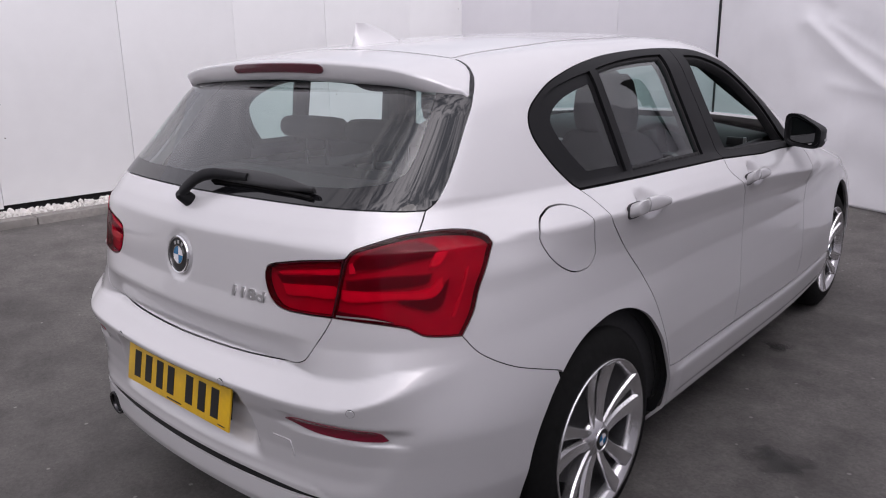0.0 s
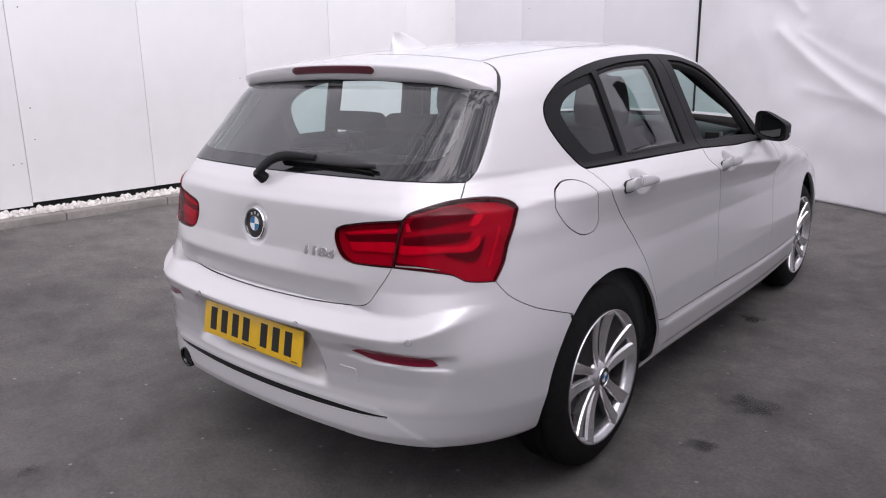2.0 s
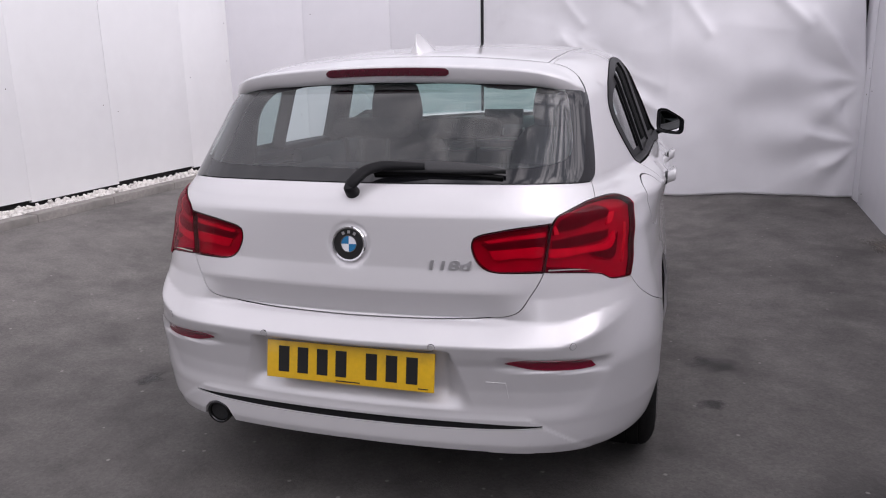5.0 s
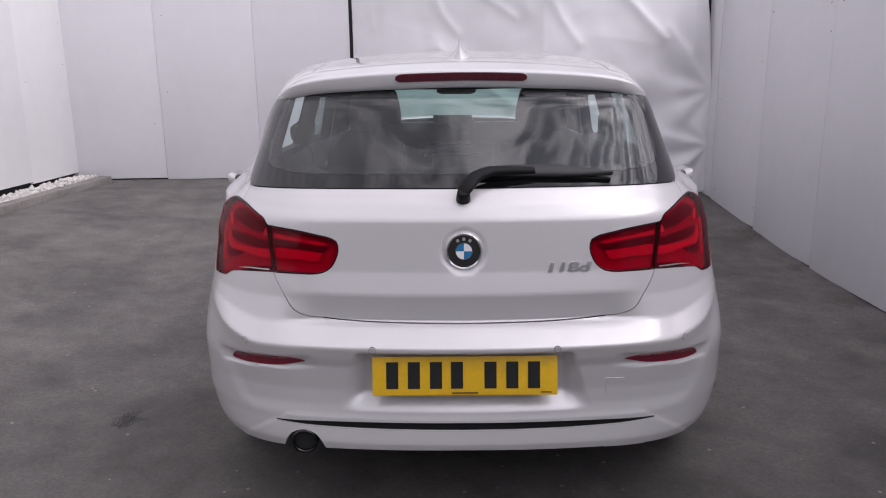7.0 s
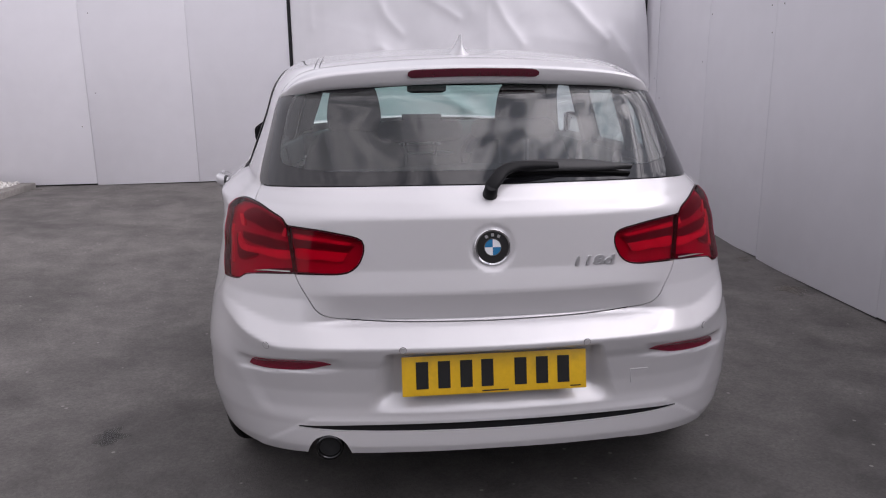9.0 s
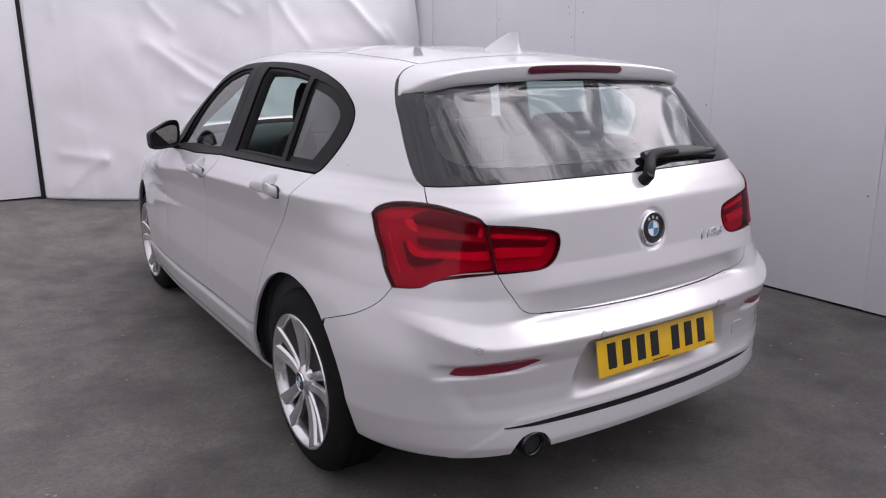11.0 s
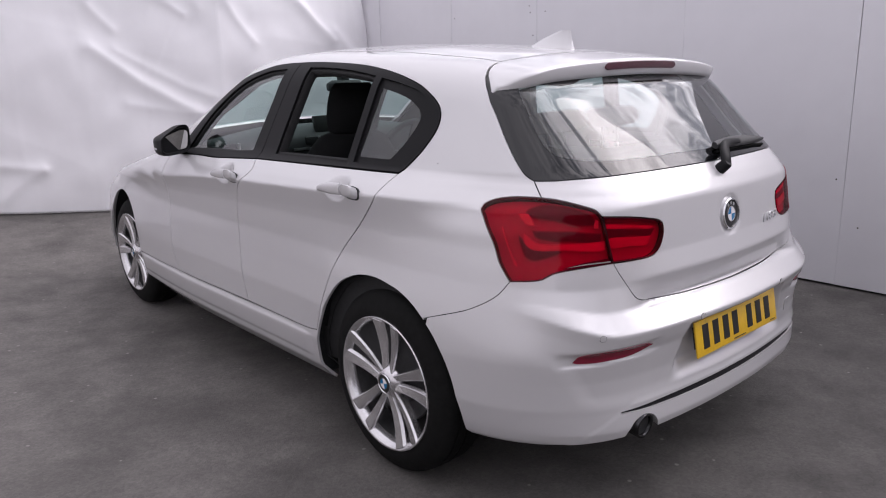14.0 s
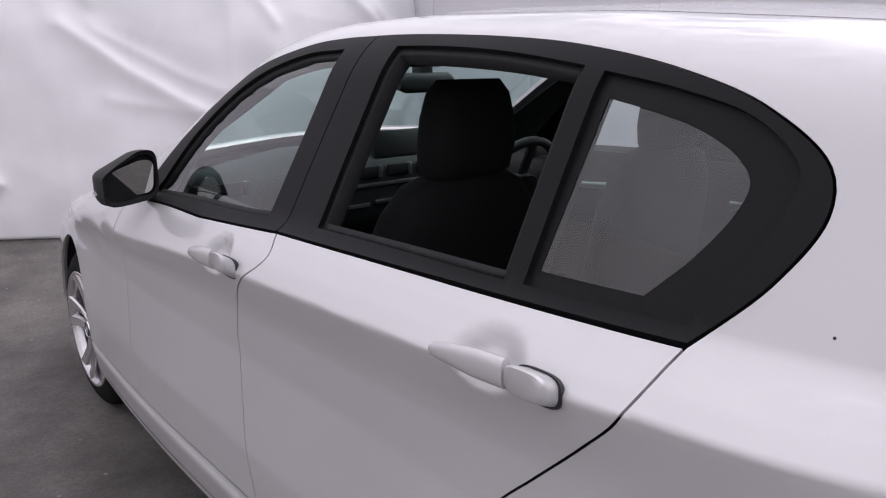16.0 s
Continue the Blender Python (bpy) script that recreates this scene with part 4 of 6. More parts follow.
def dent(y, z):
    """The hollow behind a door handle."""
    def f(s, v):
        r = np.hypot((s + PY - y) / .072, (v - z) / .044)
        return -.021 * soft_step(r, 1.0, .38)
    return f


SPLIT_TOP = [side(.873, .992), side(.818, 1.18), side(.755, 1.3618)]
FRONT_SURROUND = loop([q for q in DLO_TOP[:6]] + [side(.86, 1.3605), side(.755, 1.3618)], SPLIT_TOP[::-1], [BELT[2], BELT[3], BELT[4]])
REAR_SURROUND = loop([side(.755, 1.3618), *DLO_TOP[7:]], [BELT[0], BELT[1], BELT[2]], SPLIT_TOP)
FRONT_PANE = loop([side(.945, 1.012), side(1.3, 1.000), side(1.56, .990)], [side(1.56, .990), side(1.50, 1.055), side(1.38, 1.162), side(1.25, 1.244), side(1.11, 1.300), side(.97, 1.330), side(.840, 1.337)], [side(.840, 1.337), side(.893, 1.17), side(.945, 1.012)])
REAR_PANE = loop([side(.274, 1.024), side(.5, 1.022), side(.755, 1.018)], [side(.755, 1.018), side(.716, 1.18), side(.672, 1.340)], [side(.672, 1.340), side(.55, 1.337), side(.41, 1.328), side(.237, 1.306)], [side(.237, 1.306), side(.254, 1.18), side(.274, 1.024)])
QUARTER_PANE = loop([side(.004, 1.027), side(.236, 1.025)], [side(.236, 1.025), side(.217, 1.18), side(.200, 1.299)], [side(.200, 1.299), side(.090, 1.279), side(-.004, 1.252), side(-.052, 1.220), side(-.070, 1.195), side(-.064, 1.155), side(-.030, 1.088), side(.004, 1.027)])
QUARTER_CLEAR = loop([side(.065, 1.040), side(.228, 1.040)], [side(.228, 1.040), side(.205, 1.18), side(.190, 1.275)], [side(.190, 1.275), side(.11, 1.258), side(.045, 1.238), side(-.002, 1.212), side(-.024, 1.185), side(-.018, 1.150), side(.018, 1.092), side(.065, 1.040)])
FLAP = loop([side(-.210, .969), side(-.165, .985), side(-.112, .985), side(-.075, .970), side(-.060, .948), side(-.046, .90), side(-.033, .848), side(-.052, .823), side(-.107, .816), side(-.156, .833),
             side(-.213, .876), side(-.240, .925), side(-.232, .950), side(-.210, .969)])
BORDER_HOLE = loop([back(0, 1.056), back(.30, 1.056), back(.50, 1.060)], [back(.50, 1.060), chart(.565, -.480, 1.075), chart(.570, -.432, 1.110), chart(.553, -.372, 1.180), chart(.528, -.315, 1.245)],
                   [chart(.528, -.315, 1.245), back(.47, 1.272), back(.3, 1.283), back(0, 1.288)], [back(0, 1.288), back(0, 1.056)])
GLASS_BORDER = loop(GLASS_LOW[::-1], GLASS_SIDE, [chart(.566, -.215, 1.283), chart(.548, -.208, 1.294), chart(.50, -.265, 1.299), back(.32, 1.310), back(0, 1.313)], [back(0, 1.313), back(0, 1.288)],
                    [back(0, 1.288), back(.3, 1.283), back(.47, 1.272), chart(.528, -.315, 1.245)], [chart(.528, -.315, 1.245), chart(.553, -.372, 1.180), chart(.570, -.432, 1.110), chart(.565, -.480, 1.075), back(.50, 1.060)],
                    [back(.50, 1.060), back(.30, 1.056), back(0, 1.056)], [back(0, 1.056), back(0, 1.021)])

doors = {}
for sgn in (1, -1):
    panel("side_frame", SIDE_FRAME, PAINT, car, [FLAP] if sgn > 0 else [], mirror=sgn, cell=.012)
    fd = doors["front", sgn] = panel("front_door", FRONT_DOOR, PAINT, car, mirror=sgn, out=dent(1.052, .926), cell=.007)
    rd = doors["rear", sgn] = panel("rear_door", REAR_DOOR, PAINT, car, mirror=sgn, out=dent(.225, .946), cell=.007)
    panel("fender", FENDER, PAINT, car, mirror=sgn, cell=.03)
    panel("window_frame", FRONT_SURROUND, BLACK_TRIM, fd, [FRONT_PANE], out=.003, thick=.045, mirror=sgn, gap=.0015, label="black window surround")
    panel("window_frame", REAR_SURROUND, BLACK_TRIM, rd, [REAR_PANE, QUARTER_PANE], out=.003, thick=.045, mirror=sgn, gap=.0015, label="black window surround")
    for pane, own in ((FRONT_PANE, fd), (REAR_PANE, rd)):
        seal = panel("window_seal", offset(pane, -.002), LINER, own, [offset(pane, .009)], out=-.007, thick=.03, mirror=sgn, gap=0, cell=.03, label="black rubber window seal")
        bm = bmesh.new()
        bm.from_mesh(seal.data)
        bmesh.ops.remove_doubles(bm, verts=bm.verts, dist=1e-5)
        bm.to_mesh(seal.data)
        bm.free()
    panel("pane_edge", QUARTER_PANE, BLACK_TRIM, rd, [QUARTER_CLEAR], out=-.0068, thick=.001, gap=-.004, cell=.03, mirror=sgn, label="black printed edge of the pane")
    panel("quarter_pane", QUARTER_PANE, GLASS, rd, out=-.008, thick=.003, gap=-.004, cell=.03, mirror=sgn, label="tinted glass quarter pane")
    if sgn > 0:
        panel("window_pane", REAR_PANE, GLASS, rd, out=-.012, thick=.003, gap=-.004, cell=.03, mirror=sgn, label="tinted glass pane, wound up")
        panel("fuel_flap", FLAP, PAINT, car, mirror=sgn)
    else:
        panel("window_pane", FRONT_PANE, GLASS, fd, out=-.012, thick=.003, gap=-.004, cell=.03, mirror=sgn, label="tinted glass pane, wound up")
tailgate = panel("tailgate", TAILGATE, PAINT, car, out=hatch_dish, whole=True, cell=.0083)
panel("glass_border", GLASS_BORDER, GLASS_BLACK, tailgate, out=.001, thick=.004, whole=True, gap=.001, label="black printed edge of the rear glass")
panel("rear_glass", BORDER_HOLE, PRIVACY, tailgate, out=.001, thick=.003, whole=True, gap=-.0006, cell=.03, label="dark tinted rear glass")
bumper = panel("rear_bumper", BUMPER, PAINT, car, [FOG_LOOP], out=recess, whole=True, cell=.0075, thick=.018, gap=.0007)
panel("valance_piece", loop(NOTCH, [back(.406, .276), back(.530, .273)]), PAINT, bumper, out=recess, gap=-.0007, cell=.0075, thick=.018)
panel("trim_strip", TRIM_LOOP, BLACK_TRIM, bumper, out=-.004, whole=True, gap=-.002, label="glossy black strip")
ROOF = np.array([(0, -.165), (.25, -.172), (.478, -.182), (.486, .2), (.488, .6), (.476, 1.0), (.468, 1.10), (.25, 1.165), (0, 1.185)])
ROOF_LOOP = loop(list(ROOF[:3]), list(ROOF[2:7]), list(ROOF[6:]), [ROOF[-1], ROOF[0]])
panel("roof", ROOF_LOOP, PAINT, car, whole=True, where=roof_skin, cell=.04)
DITCH = loop([(.479, -.186), (.487, .2), (.489, .6), (.477, 1.0), (.469, 1.10)], [(.469, 1.10), (.486, 1.10)], [(.486, 1.10), (.491, 1.0), (.503, .6), (.501, .2), (.493, -.186)], [(.493, -.186), (.479, -.186)])
for sgn in (1, -1):
    panel("roof_strip", DITCH, PAINT, car, mirror=sgn, where=roof_skin, out=-.0012, thick=.008, gap=.0004, cell=.02)
HOOD = loop([(0, 1.96), (.35, 1.91), (.655, 1.81)], [(.655, 1.81), (.68, 2.1), (.65, 2.5), (.57, 2.8), (.49, 2.95)], [(.49, 2.95), (.3, 3.08), (0, 3.14)], [(0, 3.14), (0, 1.96)])
panel("bonnet", HOOD, PAINT, car, whole=True, where=roof_skin, cell=.05)
SCREEN = loop([(0, 1.19), (.25, 1.17), (.474, 1.105)], [(.474, 1.105), (.56, 1.40), (.655, 1.79)], [(.655, 1.79), (.35, 1.89), (0, 1.94)], [(0, 1.94), (0, 1.19)])
panel("windscreen", SCREEN, CLEAR, car, whole=True, where=roof_skin, cell=.05, thick=.004, out=-.002, label="clear greenish windscreen")


def nose():
    """The plain painted front bumper that closes the nose between the wings, under the bonnet."""
    mid = QY - PY + ARC * math.pi / 2 + PX
    top_side, top_mid = on_roof(.50, 2.95), on_roof(0, 3.14)
    ns, nv = 28, 20
    s_, v_ = [], []
    for j in range(nv + 1):
        for i in range(ns + 1):
            k = i / ns
            v = .22 + (top_side[1] + (top_mid[1] - top_side[1]) * k - .004 - .22) * j / nv
            s0 = np.interp(v, [.25, .5, top_side[1]], [chart(.66, 2.93, .25)[0], chart(.62, 2.95, .5)[0], top_side[0]]) + .004
            s_.append(s0 + (mid - s0) * k)
            v_.append(v)
    p, q = skin(np.array(s_), np.array(v_))
    n = ns + 1
    f = [(j * n + i, j * n + i + 1, (j + 1) * n + i + 1, (j + 1) * n + i) for j in range(nv) for i in range(ns)]
    k = len(p)
    both = np.vstack([p, p * [-1, 1, 1]])
    mesh_part("front_bumper", both, f + [tuple(a + k for a in reversed(t)) for t in f], PAINT, car)


nose()


def roll_loft(bm, rows, n=28, power=3.0):
    """A rounded solid through rows of (centre, across vector, through vector), each an eased rectangle."""
    rings = []
    for c, a, b in rows:
        c, a, b = Vector(c), Vector(a), Vector(b)
        ring = []
        for i in range(n):
            t = 2 * math.pi * i / n
            ct, st = math.cos(t), math.sin(t)
            k = (abs(ct) ** power + abs(st) ** power) ** (-1 / power)
            ring.append(bm.verts.new(c + a * ct * k + b * st * k))
        rings.append(ring)
    for r, q in zip(rings, rings[1:]):
        for i in range(n):
            bm.faces.new((r[i], r[(i + 1) % n], q[(i + 1) % n], q[i]))
    bm.faces.new(rings[0][::-1])
    bm.faces.new(rings[-1])
    return bm


def skin_at(s, v, out=0.0):
    p, n = skin(np.array([s]), np.array([v]), out)
    return Vector(p[0]), Vector(n[0])


def flip_x(bm, sgn):
    if sgn < 0:
        bmesh.ops.scale(bm, vec=(-1, 1, 1), verts=bm.verts)
    return bm


# ---- roof spoiler with the high brake light ----
def spoiler_line(x):
    """Front seam, rear edge and a height function of the spoiler at x: it carries the roof's fall on past the glass."""
    ax = abs(x)
    seam = float(np.interp(ax, [0, .25, .478, .51, .54, .567, .592, .6], [-.169, -.176, -.1865, -.192, -.202, -.219, -.254, -.264]))
    edge = min(-.388 + .030 * ax * ax / .32 + .095 * max(0, (ax - .49) / .108) ** 2, seam - .006)
    z0 = float(roof_skin(np.array([ax]), np.array([seam]))[0][0, 2])
    drop = .35 * max(0, ax - .38) ** 2
    return seam, edge, lambda y: z0 + float(TOP(y)) - float(TOP(seam)) - drop * min(1, (seam - y) / .05) + .004 * min(1, max(0, (seam - y) / .012))


def spoiler():
    rows = []
    for x in np.linspace(-.597, .597, 131):
        ax = abs(x)
        seam, edge, height = spoiler_line(x)
        prof = [(y, height(y)) for y in np.linspace(seam, min(edge + .022, seam - .001), 7)]
        z_edge = prof[-1][1] - .003
        lip = .052 - .014 * (ax / .567) ** 3
        prof += [(edge + .008, z_edge + .0003), (edge + .002, z_edge - .003), (edge, z_edge - .008), (edge + .011, z_edge - lip * .75), (edge + .016, z_edge - lip), (edge + .024, z_edge - lip - .002), (edge + .060, z_edge - lip + .008)]
        wide = x * (1 + .008 * min(1, max(0, (ax - .50) / .06)))
        rows.append([(wide, y, z) for y, z in prof])
    n = len(rows[0])
    vs = [p for r in rows for p in r]
    fs = [(i * n + k, (i + 1) * n + k, (i + 1) * n + k + 1, i * n + k + 1) for i in range(len(rows) - 1) for k in range(n - 1)]
    mesh_part("roof_spoiler", vs, fs, PAINT, tailgate)
    # the high brake light, set into the lip
    bm = bmesh.new()
    pts = []
    for x in np.linspace(-.203, .203, 41):
        seam, edge, height = spoiler_line(x)
        k = max(0, min(1, (.205 - abs(x)) / .014)) ** .5
        pts.append(((x, edge + .0055, height(edge + .022) - .0225), (0, .0030 * max(k, .3), -.0130 * max(k, .3)), (0, .0050, .0011)))
    roll_loft(bm, pts, n=16, power=5)
    part("brake_light", bm, RED_REFLECTOR, tailgate, "dark red high brake light strip", smooth=True)


spoiler()


def aerial_fin():
    bm = bmesh.new()
    rows = []
    for k in np.linspace(0, 1, 12):
        z = 1.372 + .080 * k
        front, rear = .145 - .172 * k ** 1.7, -.092 + .018 * k
        c, half = (front + rear) / 2, max((front - rear) / 2, .004)
        rows.append(((0, c, z - (0.006 if k == 0 else 0)), (.056 * (1 - k) ** 2.0 + .0045, 0, 0), (0, half, 0)))
    roll_loft(bm, rows, n=24, power=2.0)
    part("aerial_fin", bm, PAINT, car, smooth=True, angle=60)


aerial_fin()


# ---- lamps ----
# dark patches and light guides inside the lamp on the wing, as places on the skin
POCKET = [(.578, -.645, .897), (.582, -.635, .916), (.602, -.617, .934), (.636, -.578, .950), (.673, -.524, .956), (.704, -.494, .939), (.706, -.506, .925), (.671, -.563, .914), (.624, -.613, .900)]
HOOK = [(.708, -.503, .931), (.719, -.479, .931), (.722, -.504, .905), (.710, -.525, .901)]
TICK = [(.569, -.644, .908), (.573, -.639, .911), (.585, -.641, .888), (.572, -.648, .887)]
BAND = [(.567, -.652, .870), (.645, -.605, .881), (.703, -.546, .883), (.717, -.529, .884), (.714, -.535, .870), (.682, -.570, .859), (.646, -.607, .856), (.569, -.655, .853)]
SWEEP = [(.560, -.661, .848), (.644, -.606, .847), (.714, -.536, .851), (.733, -.509, .875), (.733, -.510, .855), (.723, -.528, .836), (.662, -.595, .833), (.559, -.661, .830)]
CRESCENT = [(.740, -.494, .872), (.735, -.509, .852), (.719, -.533, .833), (.669, -.591, .827), (.694, -.569, .815), (.720, -.535, .806), (.733, -.516, .816), (.738, -.504, .844)]
LIMB = [(.764, -.446, .894), (.760, -.448, .894), (.755, -.473, .835), (.747, -.499, .787), (.753, -.497, .786), (.761, -.471, .834)]


def lamp_set(sgn):
    outer = loop(LAMP_SIDE, LAMP_TOP, LAMP_SPLIT, LAMP_BOT)
    base = panel("tail_lamp", outer, RED_BASE, car, out=-.016, thick=.02, gap=.003, mirror=sgn, label="red tail lamp on the rear wing")
    inner = panel("tail_lamp", INNER_LAMP, RED_BASE, tailgate, out=-.016, thick=.02, gap=.003, mirror=sgn, label="red tail lamp on the tailgate")
    for lp, own in ((outer, base), (INNER_LAMP, inner)):
        panel("lamp_rim", lp, LAMP_RIM, own, [offset(lp, .0032)], out=.001, thick=.014, gap=.0008, mirror=sgn, cell=.02, label="dark maroon rim")
        panel("lens", lp, RED_LENS, own, out=.004, thick=.006, gap=.0036, mirror=sgn, cell=.016, label="clear red lens")

    def shape(own, pts, mat, out, name, label, grow=0.0):
        ring = [q if len(q) == 2 else chart(*q) for q in pts]
        panel(name, loop([*ring, ring[0]]), mat, own, out=out, thick=.008, gap=-grow, mirror=sgn, cell=.016, label=label)

    # flat nested pieces, darker inwards: the shade of a hollow put into colour
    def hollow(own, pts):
        shape(own, pts, RED_HALO, -.0120, "lamp_tone", "flat deep red ring round a dark patch", .0040)
        shape(own, pts, RED_MID, -.0112, "lamp_tone", "flat deep red ring round a dark patch", .0016)
        shape(own, pts, RED_DARK, -.0104, "lamp_patch", "flat dark maroon patch standing for a hollow", -.0012)

    def guide(own, pts, mat=None):
        shape(own, pts, RED_LIT, -.0100, "light_guide", "bright red light guide", .0022)
        shape(own, pts, mat or RED_BRIGHT, -.0092, "light_guide", "bright red light guide", -.0010)

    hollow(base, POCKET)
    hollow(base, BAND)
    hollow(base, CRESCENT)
    guide(base, SWEEP)
    guide(base, HOOK, RED_ORANGE)
    shape(base, TICK, RED_ORANGE, -.0092, "light_guide", "bright red light guide")
    shape(base, LIMB, RED_LIT, -.0092, "light_guide", "bright red light guide")
    # one more flat dark patch, along the lower edge
    shape(base, [back(.553, .803), chart(.62, -.634, .796), chart(.668, -.604, .783), chart(.63, -.630, .785), back(.553, .790)], RED_DARK, -.006, "lamp_patch", "flat dark maroon patch standing for a hollow", -.0005)
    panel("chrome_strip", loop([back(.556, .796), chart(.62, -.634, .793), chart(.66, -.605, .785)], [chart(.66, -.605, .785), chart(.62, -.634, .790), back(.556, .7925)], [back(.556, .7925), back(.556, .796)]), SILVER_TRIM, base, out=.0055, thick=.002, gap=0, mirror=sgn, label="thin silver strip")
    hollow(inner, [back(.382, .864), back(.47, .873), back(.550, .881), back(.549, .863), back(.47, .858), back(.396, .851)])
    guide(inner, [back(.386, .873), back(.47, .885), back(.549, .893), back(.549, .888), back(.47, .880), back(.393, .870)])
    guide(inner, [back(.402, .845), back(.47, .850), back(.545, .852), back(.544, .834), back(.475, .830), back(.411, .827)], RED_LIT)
    shape(inner, [back(.356, .880), back(.461, .902), back(.552, .911), back(.552, .902), back(.461, .893), back(.37, .877)], RED_MID, -.0078, "lamp_tone", "deep red upper edge", -.001)
    panel("reflector", FOG_LOOP, RED_FOG, bumper, out=lambda s, v: recess(s, v) + .0032, thick=.008, gap=-.001, mirror=sgn, cell=.012, label="slim dark red reflector")


for sgn in (1, -1):
    lamp_set(sgn)


# ---- wheels ----
def wheel_meshes():
    made = {}
    made["wheel"] = (*lathe([(.206, -.030), (.2085, -.012), (.2150, -.003), (.2225, .004), (.2285, .010), (.2305, .008), (.2310, .000), (.228, -.012)], 72), ALLOY)
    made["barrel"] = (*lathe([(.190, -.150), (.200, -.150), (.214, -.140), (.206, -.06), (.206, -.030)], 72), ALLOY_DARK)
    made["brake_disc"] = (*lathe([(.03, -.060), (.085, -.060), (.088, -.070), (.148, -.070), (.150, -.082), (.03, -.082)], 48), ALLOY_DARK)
    # black disc closing the wheel, added to darken the gaps between spokes
    made["wheel_back"] = (*lathe([(.0, -.10), (.207, -.10)], 48), LINER)
    tyre = [(.226, -.020), (.230, .003), (.240, .005), (.257, .004), (.278, -.003), (.297, -.014), (.307, -.023), (.3130, -.033), (.3155, -.044), (.312, -.0445), (.312, -.050), (.3165, -.051), (.3175, -.085), (.313, -.086),
            (.313, -.092), (.3175, -.093), (.3167, -.150), (.301, -.190), (.27, -.20), (.22, -.195)]
    made["tyre"] = (*lathe(tyre, 96), RUBBER)
    made["hub"] = (*lathe([(.0, .000), (.030, .000), (.036, -.004), (.055, -.016), (.060, -.03), (.058, -.05)], 40), ALLOY)
    made["hub_cap"] = (*lathe([(.0, .0045), (.018, .0045), (.0285, .0035), (.0305, .000), (.0305, -.004)], 40), INK)
    made["cap_ring"] = (*lathe([(.0295, .0015), (.0315, .0045), (.0335, .0015), (.0335, -.003)], 40), CHROME)
    return made


def spoke_mesh(lean):
    """One blade of a twin spoke, from hub to rim, rising to a ridge."""
    bm = bmesh.new()
    rows = []
    for k in np.linspace(0, 1, 9):
        r = .040 + k * .176
        off = lean * (.0140 + .0290 * k ** 1.1)
        w = .0125 + .0130 * k
        x = -.012 + .016 * k ** 1.5 - .006 * math.sin(math.pi * k)
        deep = .020 - .004 * k
        # a flat face that falls towards the gap of its pair, with a steep flank there
        edge = lean * w
        rows.append([(x - .012, off - edge, r), (x - .0015, off - edge * .72, r), (x + .0040, off + edge * .80, r), (x - .004, off + edge, r), (x - deep - .012, off + edge * .8, r), (x - deep - .012, off - edge * .8, r)])
    rings = [[bm.verts.new(p) for p in row] for row in rows]
    for a, b in zip(rings, rings[1:]):
        for i in range(6):
            bm.faces.new((a[i], a[(i + 1) % 6], b[(i + 1) % 6], b[i]))
    bm.faces.new(rings[0])
    bm.faces.new(rings[-1])
    bmesh.ops.recalc_face_normals(bm, faces=bm.faces)
    bmesh.ops.bevel(bm, geom=[e for e in bm.edges if len(e.link_faces) == 2 and e.calc_face_angle(0) > .5], offset=.0012, segments=1, affect="EDGES")
    return bm


WHEEL = wheel_meshes()


def wheel(x, y, sgn, phase, steer=0):
    m = Matrix.Translation((sgn * x, y, .312)) @ Matrix.Rotation(radians(steer), 4, "Z") @ (Matrix() if sgn > 0 else Matrix.Rotation(math.pi, 4, "Z"))
    vs, fs, mat = WHEEL["wheel"]
    w = mesh_part("wheel", vs, fs, mat, car, label="silver alloy wheel with five twin spokes")
    w.matrix_world = m
    for key in ("tyre", "barrel", "brake_disc", "wheel_back", "hub", "hub_cap", "cap_ring"):
        vs, fs, mat = WHEEL[key]
        o = mesh_part(key, vs, fs, mat, w, label={"tyre": "black rubber tyre", "hub_cap": "small dark round badge"}.get(key, ""))
        o.data.set_sharp_from_angle(angle=radians(40))
    shared = {}
    for i in range(5):
        for lean in (1, -1):
            if lean not in shared:
                o = part("spoke", spoke_mesh(lean), ALLOY, w, smooth=True, angle=14)
                shared[lean] = o.data
            else:
                o = new("spoke", shared[lean])
                o.parent = w
            o.matrix_local = Matrix.Rotation(radians(phase + 72 * i), 4, "X")
    # quarters of the badge
    for a, tone in ((0, BADGE_WHITE), (90, BADGE_BLUE), (180, BADGE_WHITE), (270, BADGE_BLUE)):
        bm = bmesh.new()
        c = bm.verts.new((.0052, 0, 0))
        ring = [bm.verts.new((.0050, .018 * math.cos(radians(a + 15 + t)), .018 * math.sin(radians(a + 15 + t)))) for t in range(0, 91, 10)]
        for p, q in zip(ring, ring[1:]):
            bm.faces.new((c, p, q))
        part("badge_quarter", bm, tone, w)
    for i in range(5):
        bm = bmesh.new()
        a = radians(phase + 36 + 72 * i)
        bmesh.ops.create_cone(bm, cap_ends=True, segments=6, radius1=.009, radius2=.008, depth=.016, matrix=Matrix.Translation((-.022, .046 * math.sin(a), .046 * math.cos(a))) @ Matrix.Rotation(math.pi / 2, 4, "Y"))
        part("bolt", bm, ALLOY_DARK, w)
    return w


wheel(.853, 0, 1, 3)
wheel(.853, 0, -1, -5)
wheel(.757, 2.575, 1, 20)
wheel(.757, 2.575, -1, 12)


